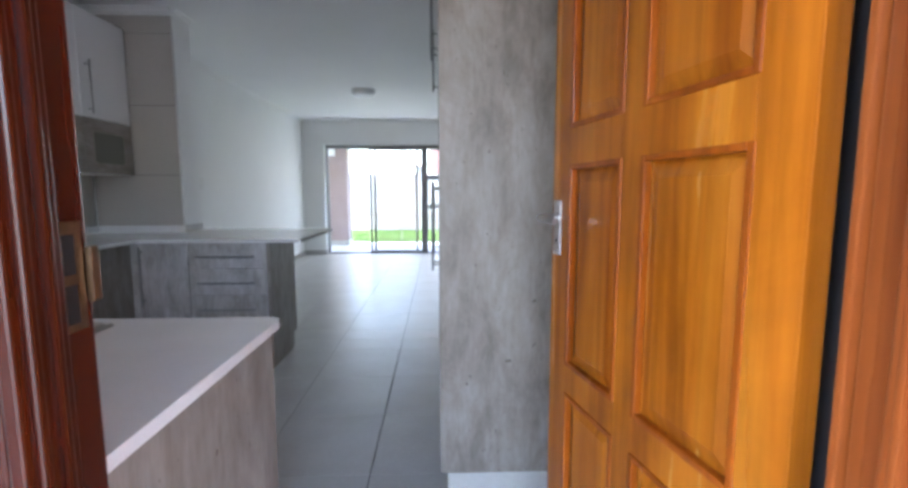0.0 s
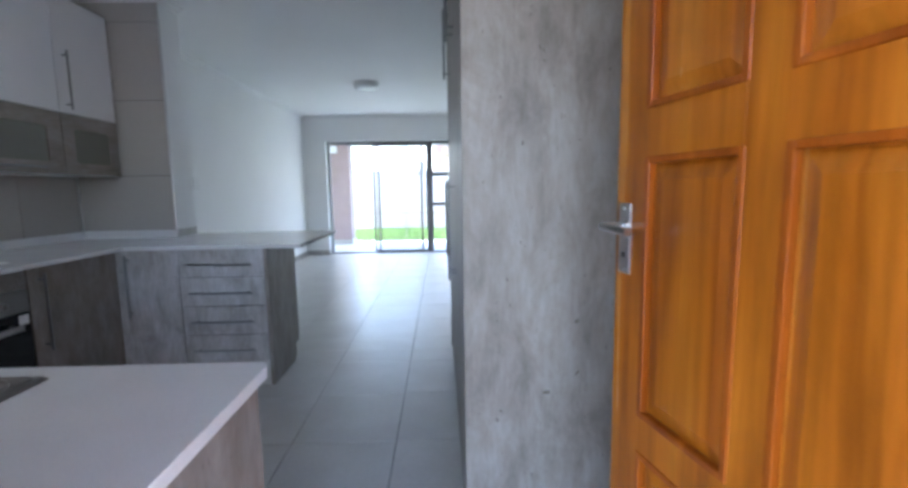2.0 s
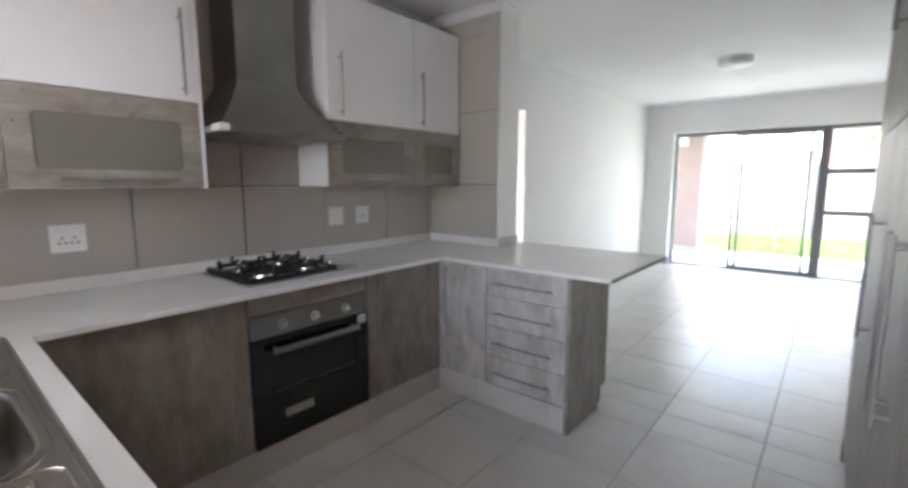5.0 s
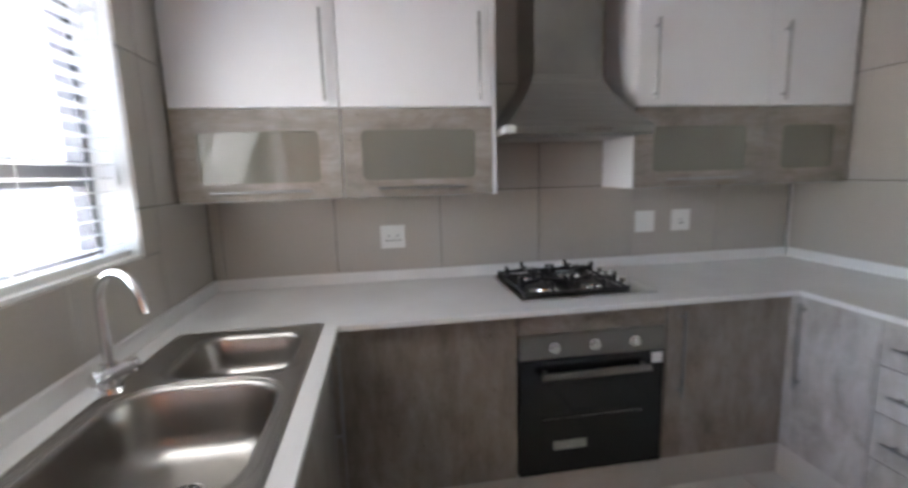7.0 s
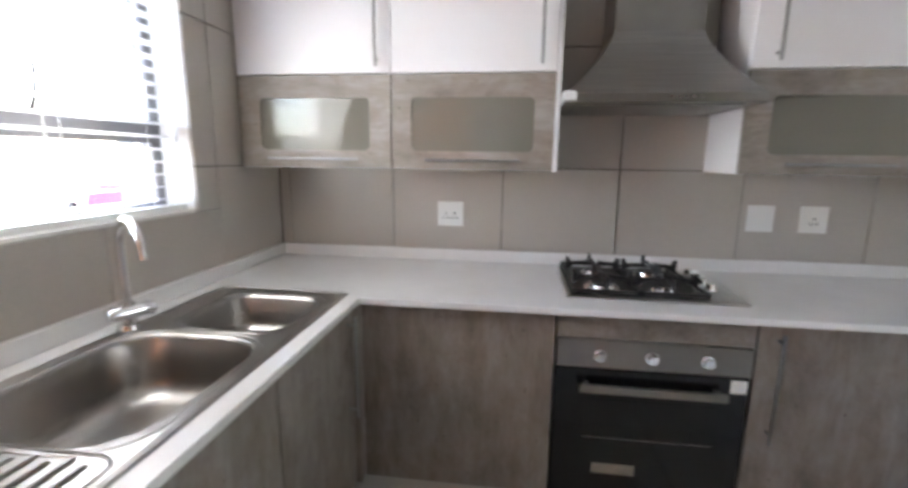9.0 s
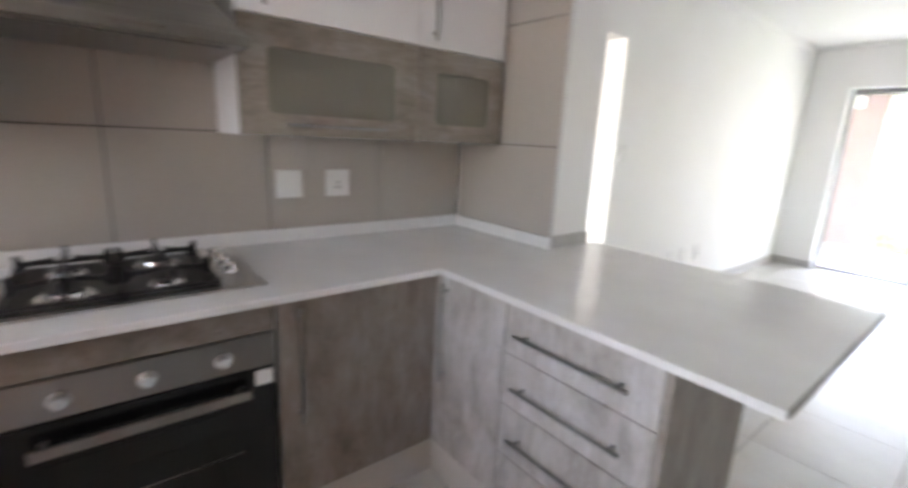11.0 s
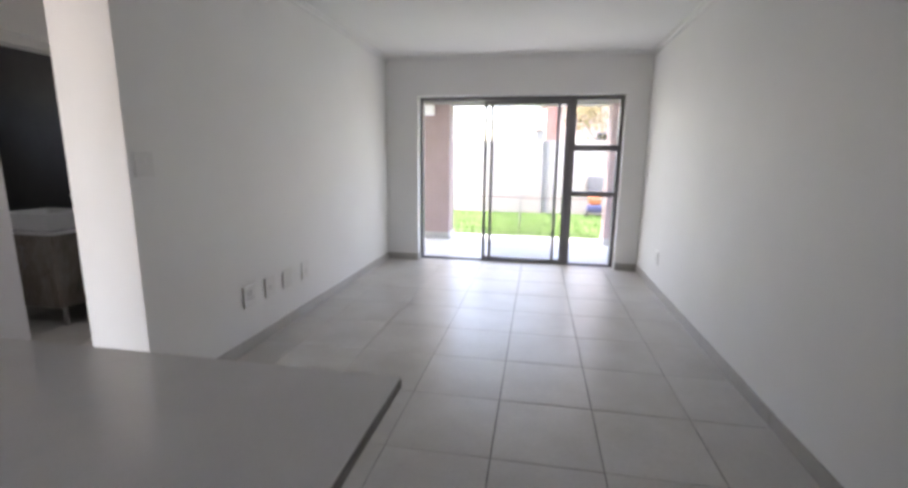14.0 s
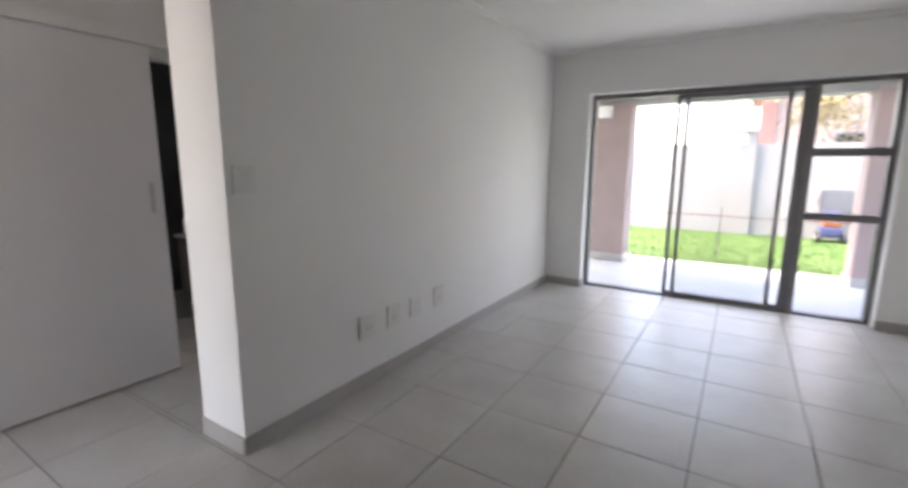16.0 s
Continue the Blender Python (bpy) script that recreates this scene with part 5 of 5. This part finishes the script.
def tree(x, y, height, spread, leaves, mat, seed, label):
    r = random.Random(seed)
    t = thing("tree", (x, y, -0.14), label, "tree")
    bm, tips = bmesh.new(), []

    def limb(p, d, ln, rad, depth):
        pts, q = [p], p
        for k in range(4):
            d = (d + Vector((r.uniform(-0.2, 0.2), r.uniform(-0.2, 0.2), r.uniform(-0.02, 0.16)))).normalized()
            q = q + d * ln / 4
            pts.append(q)
        for k in range(4):
            cyl(bm, pts[k], pts[k + 1], rad * (1 - 0.13 * k), rad * (1 - 0.13 * (k + 1)), 7)
        if depth == 0:
            tips.extend(pts[1:])
            return
        for k in range(3 if depth > 1 else 4):
            a = r.uniform(0, 6.28)
            limb(pts[-1 - k % 2], (d * 0.7 + Vector((math.cos(a) * spread, math.sin(a) * spread, r.uniform(0.1, 0.6)))).normalized(), ln * r.uniform(0.55, 0.75), rad * 0.5, depth - 1)

    limb(Vector((x, y, -0.14)), Vector((0, 0, 1)), height * 0.45, height * 0.012, 3)
    part("trunk", bm, BARK, t)
    vs, fs = [], []
    for k in range(leaves):
        p = r.choice(tips) + Vector([r.gauss(0, 0.22) for _ in range(3)])
        u = Vector([r.uniform(-1, 1) for _ in range(3)]).normalized() * r.uniform(0.04, 0.08)
        w = u.orthogonal().normalized() * u.length * 0.5
        n_ = len(vs)
        vs += [p - u, p + w, p + u, p - w]
        fs.append((n_, n_ + 1, n_ + 2, n_ + 3))
    me = bpy.data.meshes.new("crown")
    me.from_pydata([v - Vector((x, y, -0.14)) for v in vs], [], fs)
    me.materials.append(mat)
    ob = new("crown", me)
    ob.parent = t


tree(1.95, 18.2, 4.2, 1.0, 1500, DRY, 3, "tree with thin yellowish foliage behind the garden wall")
tree(-1.3, 19.5, 4.6, 0.9, 500, DRY, 8, "nearly bare tree behind the garden wall")

# ---------- outside, street side ----------
solid("pavement", block(-6.0, 5.0, -3.2, 0.769, -0.139, -0.02), ASPHALT, "grey brick paved strip before the entry door", "pavement")
solid("road", block(-90, 90, -24, -6, -0.1395, -0.125), mottled("pale_road", (0.34, 0.32, 0.30), (0.42, 0.40, 0.38), 2.0, (0.8, 0.95), 60.0, 0.3), "pale sunlit road before the house", "road")
sw_ = thing("street_wall", (-24, -30, 0), "long low brown brick wall across the street", "wall")
part("wall", block(-70, 30, -30.2, -30, -0.14, 1.0), mottled("brown_brick", (0.30, 0.16, 0.10), (0.38, 0.22, 0.15), 6.0, (0.8, 0.9), 60.0, 0.3), sw_)
part("coping", block(-70, 30, -30.25, -29.95, 1.0005, 1.07), PLASTER, sw_)

CARRED = mottled("red_car_paint", (0.30, 0.012, 0.03), (0.36, 0.018, 0.04), 2.0, (0.3, 0.4), 50.0, 0.0, 0.0, 0.02)
car = thing("parked_car", pose(-11.5, -8.9, -0.125, 0, 0, 234), "small red hatchback car parked across the road", "car")
bm = bmesh.new()
prof = [(-1.85, 0.25), (-1.88, 0.62), (-1.80, 0.85), (-1.62, 0.95), (-1.30, 1.42), (-0.2, 1.48), (0.35, 1.40), (0.95, 0.98), (1.70, 0.82), (1.86, 0.6), (1.85, 0.25)]
rings = [[bm.verts.new((x, y * (1 - 0.14 * max(0, (z - 0.9)) / 0.6), z)) for x, z in prof] for y in (-0.82, 0.82)]
for i in range(len(prof)):
    j = (i + 1) % len(prof)
    bm.faces.new((rings[0][i], rings[0][j], rings[1][j], rings[1][i]))
bm.faces.new(rings[0][::-1])
bm.faces.new(rings[1])
bmesh.ops.bevel(bm, geom=list(bm.edges), offset=0.04, segments=2, affect="EDGES")
part("body", bm, CARRED, car, "glossy red bodywork", True)
for s in (-1, 1):
    bm = bmesh.new()
    y = s * 0.775
    v = [bm.verts.new((x, y + s * (0.045 - 0.11 * (z - 0.95) / 0.4), z)) for x, z in ((-1.42, 0.98), (-1.22, 1.34), (0.28, 1.34), (0.78, 0.98))]
    bm.faces.new(v)
    r_ = bmesh.ops.extrude_face_region(bm, geom=list(bm.faces))
    bmesh.ops.translate(bm, vec=(0, s * 0.012, 0), verts=[e for e in r_["geom"] if isinstance(e, bmesh.types.BMVert)])
    part("side_window", bm, BLACKGLASS, car, "dark side glass")
    for x in (-1.18, 1.15):
        wh = part("wheel", rod((x, s * 0.66, 0.30), (x, s * 0.845, 0.30), 0.30, 28), BLACK, car, "black tyre", True)
        part("rim", rod((x, s * 0.84, 0.30), (x, s * 0.855, 0.30), 0.19, 20), STEEL, wh, "steel wheel rim", True)
    part("headlight", block(1.62, 1.80, s * 0.62 - 0.12, s * 0.62 + 0.12, 0.62, 0.76, 0.03), PLASTIC, car)
    part("tail_light", block(-1.89, -1.78, s * 0.66 - 0.09, s * 0.66 + 0.09, 0.70, 0.88, 0.02), ORANGE, car)
pole = single("street_pole", rod((-9.6, -8.2, -0.14), (-9.6, -8.2, 1.0), 0.05, 12), BLACK, (-9.6, -8.2, -0.14), "thin dark street post by the road", "post", True)

# ---------- wall tiles ----------
def tiled(name, parent, spots, mat):
    pieces("tile", spots, None, mat, parent, 0.0015)


hobwall = bpy.data.objects["wall_kitchen"]
ZJ = [0.83, 1.350, 1.882, 2.414, 2.545]
YJ = [1.012, 1.064, 1.600, 2.133, 2.664, 3.195, 3.727, 4.197]
J = 0.0026
tiled("tile", hobwall, [(XL - 0.010, XL, a + J, b - J, c + J, d - J) for a, b in zip(YJ, YJ[1:]) for c, d in zip(ZJ, ZJ[1:])], WTILE)
pier = bpy.data.objects["wall_pier"]
back = part("tile_bed", block(XL, -1.712, 4.2195, 4.2205, 0.83, 2.545), WGROUT, pier)
tiled("tile", pier, [(a + J, b - J, 4.2100, 4.2194, c + J, d - J) for a, b in ((XL + 0.001, -1.706),) for c, d in zip(ZJ, ZJ[1:])], WTILE)
fw = bpy.data.objects["wall_front"]
bed = part("tile_bed", block(XL, -0.10, YF + 0.0002, YF + 0.0012, 0.83, WZ0 - 0.0005), WGROUT, fw)
part("tile_bed", block(WX1 + 0.0005, -0.10, YF + 0.0002, YF + 0.0012, WZ0, 2.545), WGROUT, fw)
part("tile_bed", block(XL, WX0 - 0.0005, YF + 0.0002, YF + 0.0012, WZ0, 2.545), WGROUT, fw)
XJ = [XL, -1.890, -1.358, -0.826, -0.294, -0.102]
spots = []
for a, b in zip(XJ, XJ[1:]):
    for c, d in zip(ZJ, ZJ[1:]):
        if d <= WZ0 or b <= WX0 or a >= WX1 - 0.01:
            spots.append((a + J, b - J, YF + 0.0014, YF + 0.010, c + J, d - J))
            continue
        lo, hi = min(d, WZ0), max(c, WZ1)
        if lo - c > 0.03:
            spots.append((a + J, b - J, YF + 0.0014, YF + 0.010, c + J, lo - 0.001))
        if d - hi > 0.03 and hi < d:
            spots.append((a + J, b - J, YF + 0.0014, YF + 0.010, hi + 0.001, d - J))
        if a < WX0 - 0.02:
            spots.append((a + J, WX0 - 0.001, YF + 0.0014, YF + 0.010, max(c, WZ0) + J, min(d, WZ1) - J))
tiled("tile", fw, spots, WTILE)

# ---------- floor tiles ----------
def cuts(lo, hi, start, pitch):
    return [lo] + [c for c in (start + pitch * k for k in range(-30, 40)) if lo + 0.02 < c < hi - 0.02] + [hi]


spots = []
G = 0.0025
for x0, x1, y0, y1 in ((XL, XR, YF, 4.22), (-1.712, XR, 4.22, 4.48), (XLIV, XR, 4.48, YB), (SX0, SX1, YB, 9.674), (-3.579, XLIV, 4.50, 5.578), (-3.579, -2.671, 5.578, 7.6),
                       (DX0, DX1, 0.78, YF), (-3.579, XL - 0.2, YF, 4.50), (-5.6, -3.5795, 4.8, 7.12)):
    xs, ys = cuts(x0, x1, TX0, PX), cuts(y0, y1, TY0, PYT)
    for a, b in zip(xs, xs[1:]):
        for c, d in zip(ys, ys[1:]):
            spots.append((round(a + G, 4), round(b - G, 4), round(c + G, 4), round(d - G, 4), -0.009, 0.0))
pieces("floor_tile", spots, None, FTILE, floor, 0.0012)
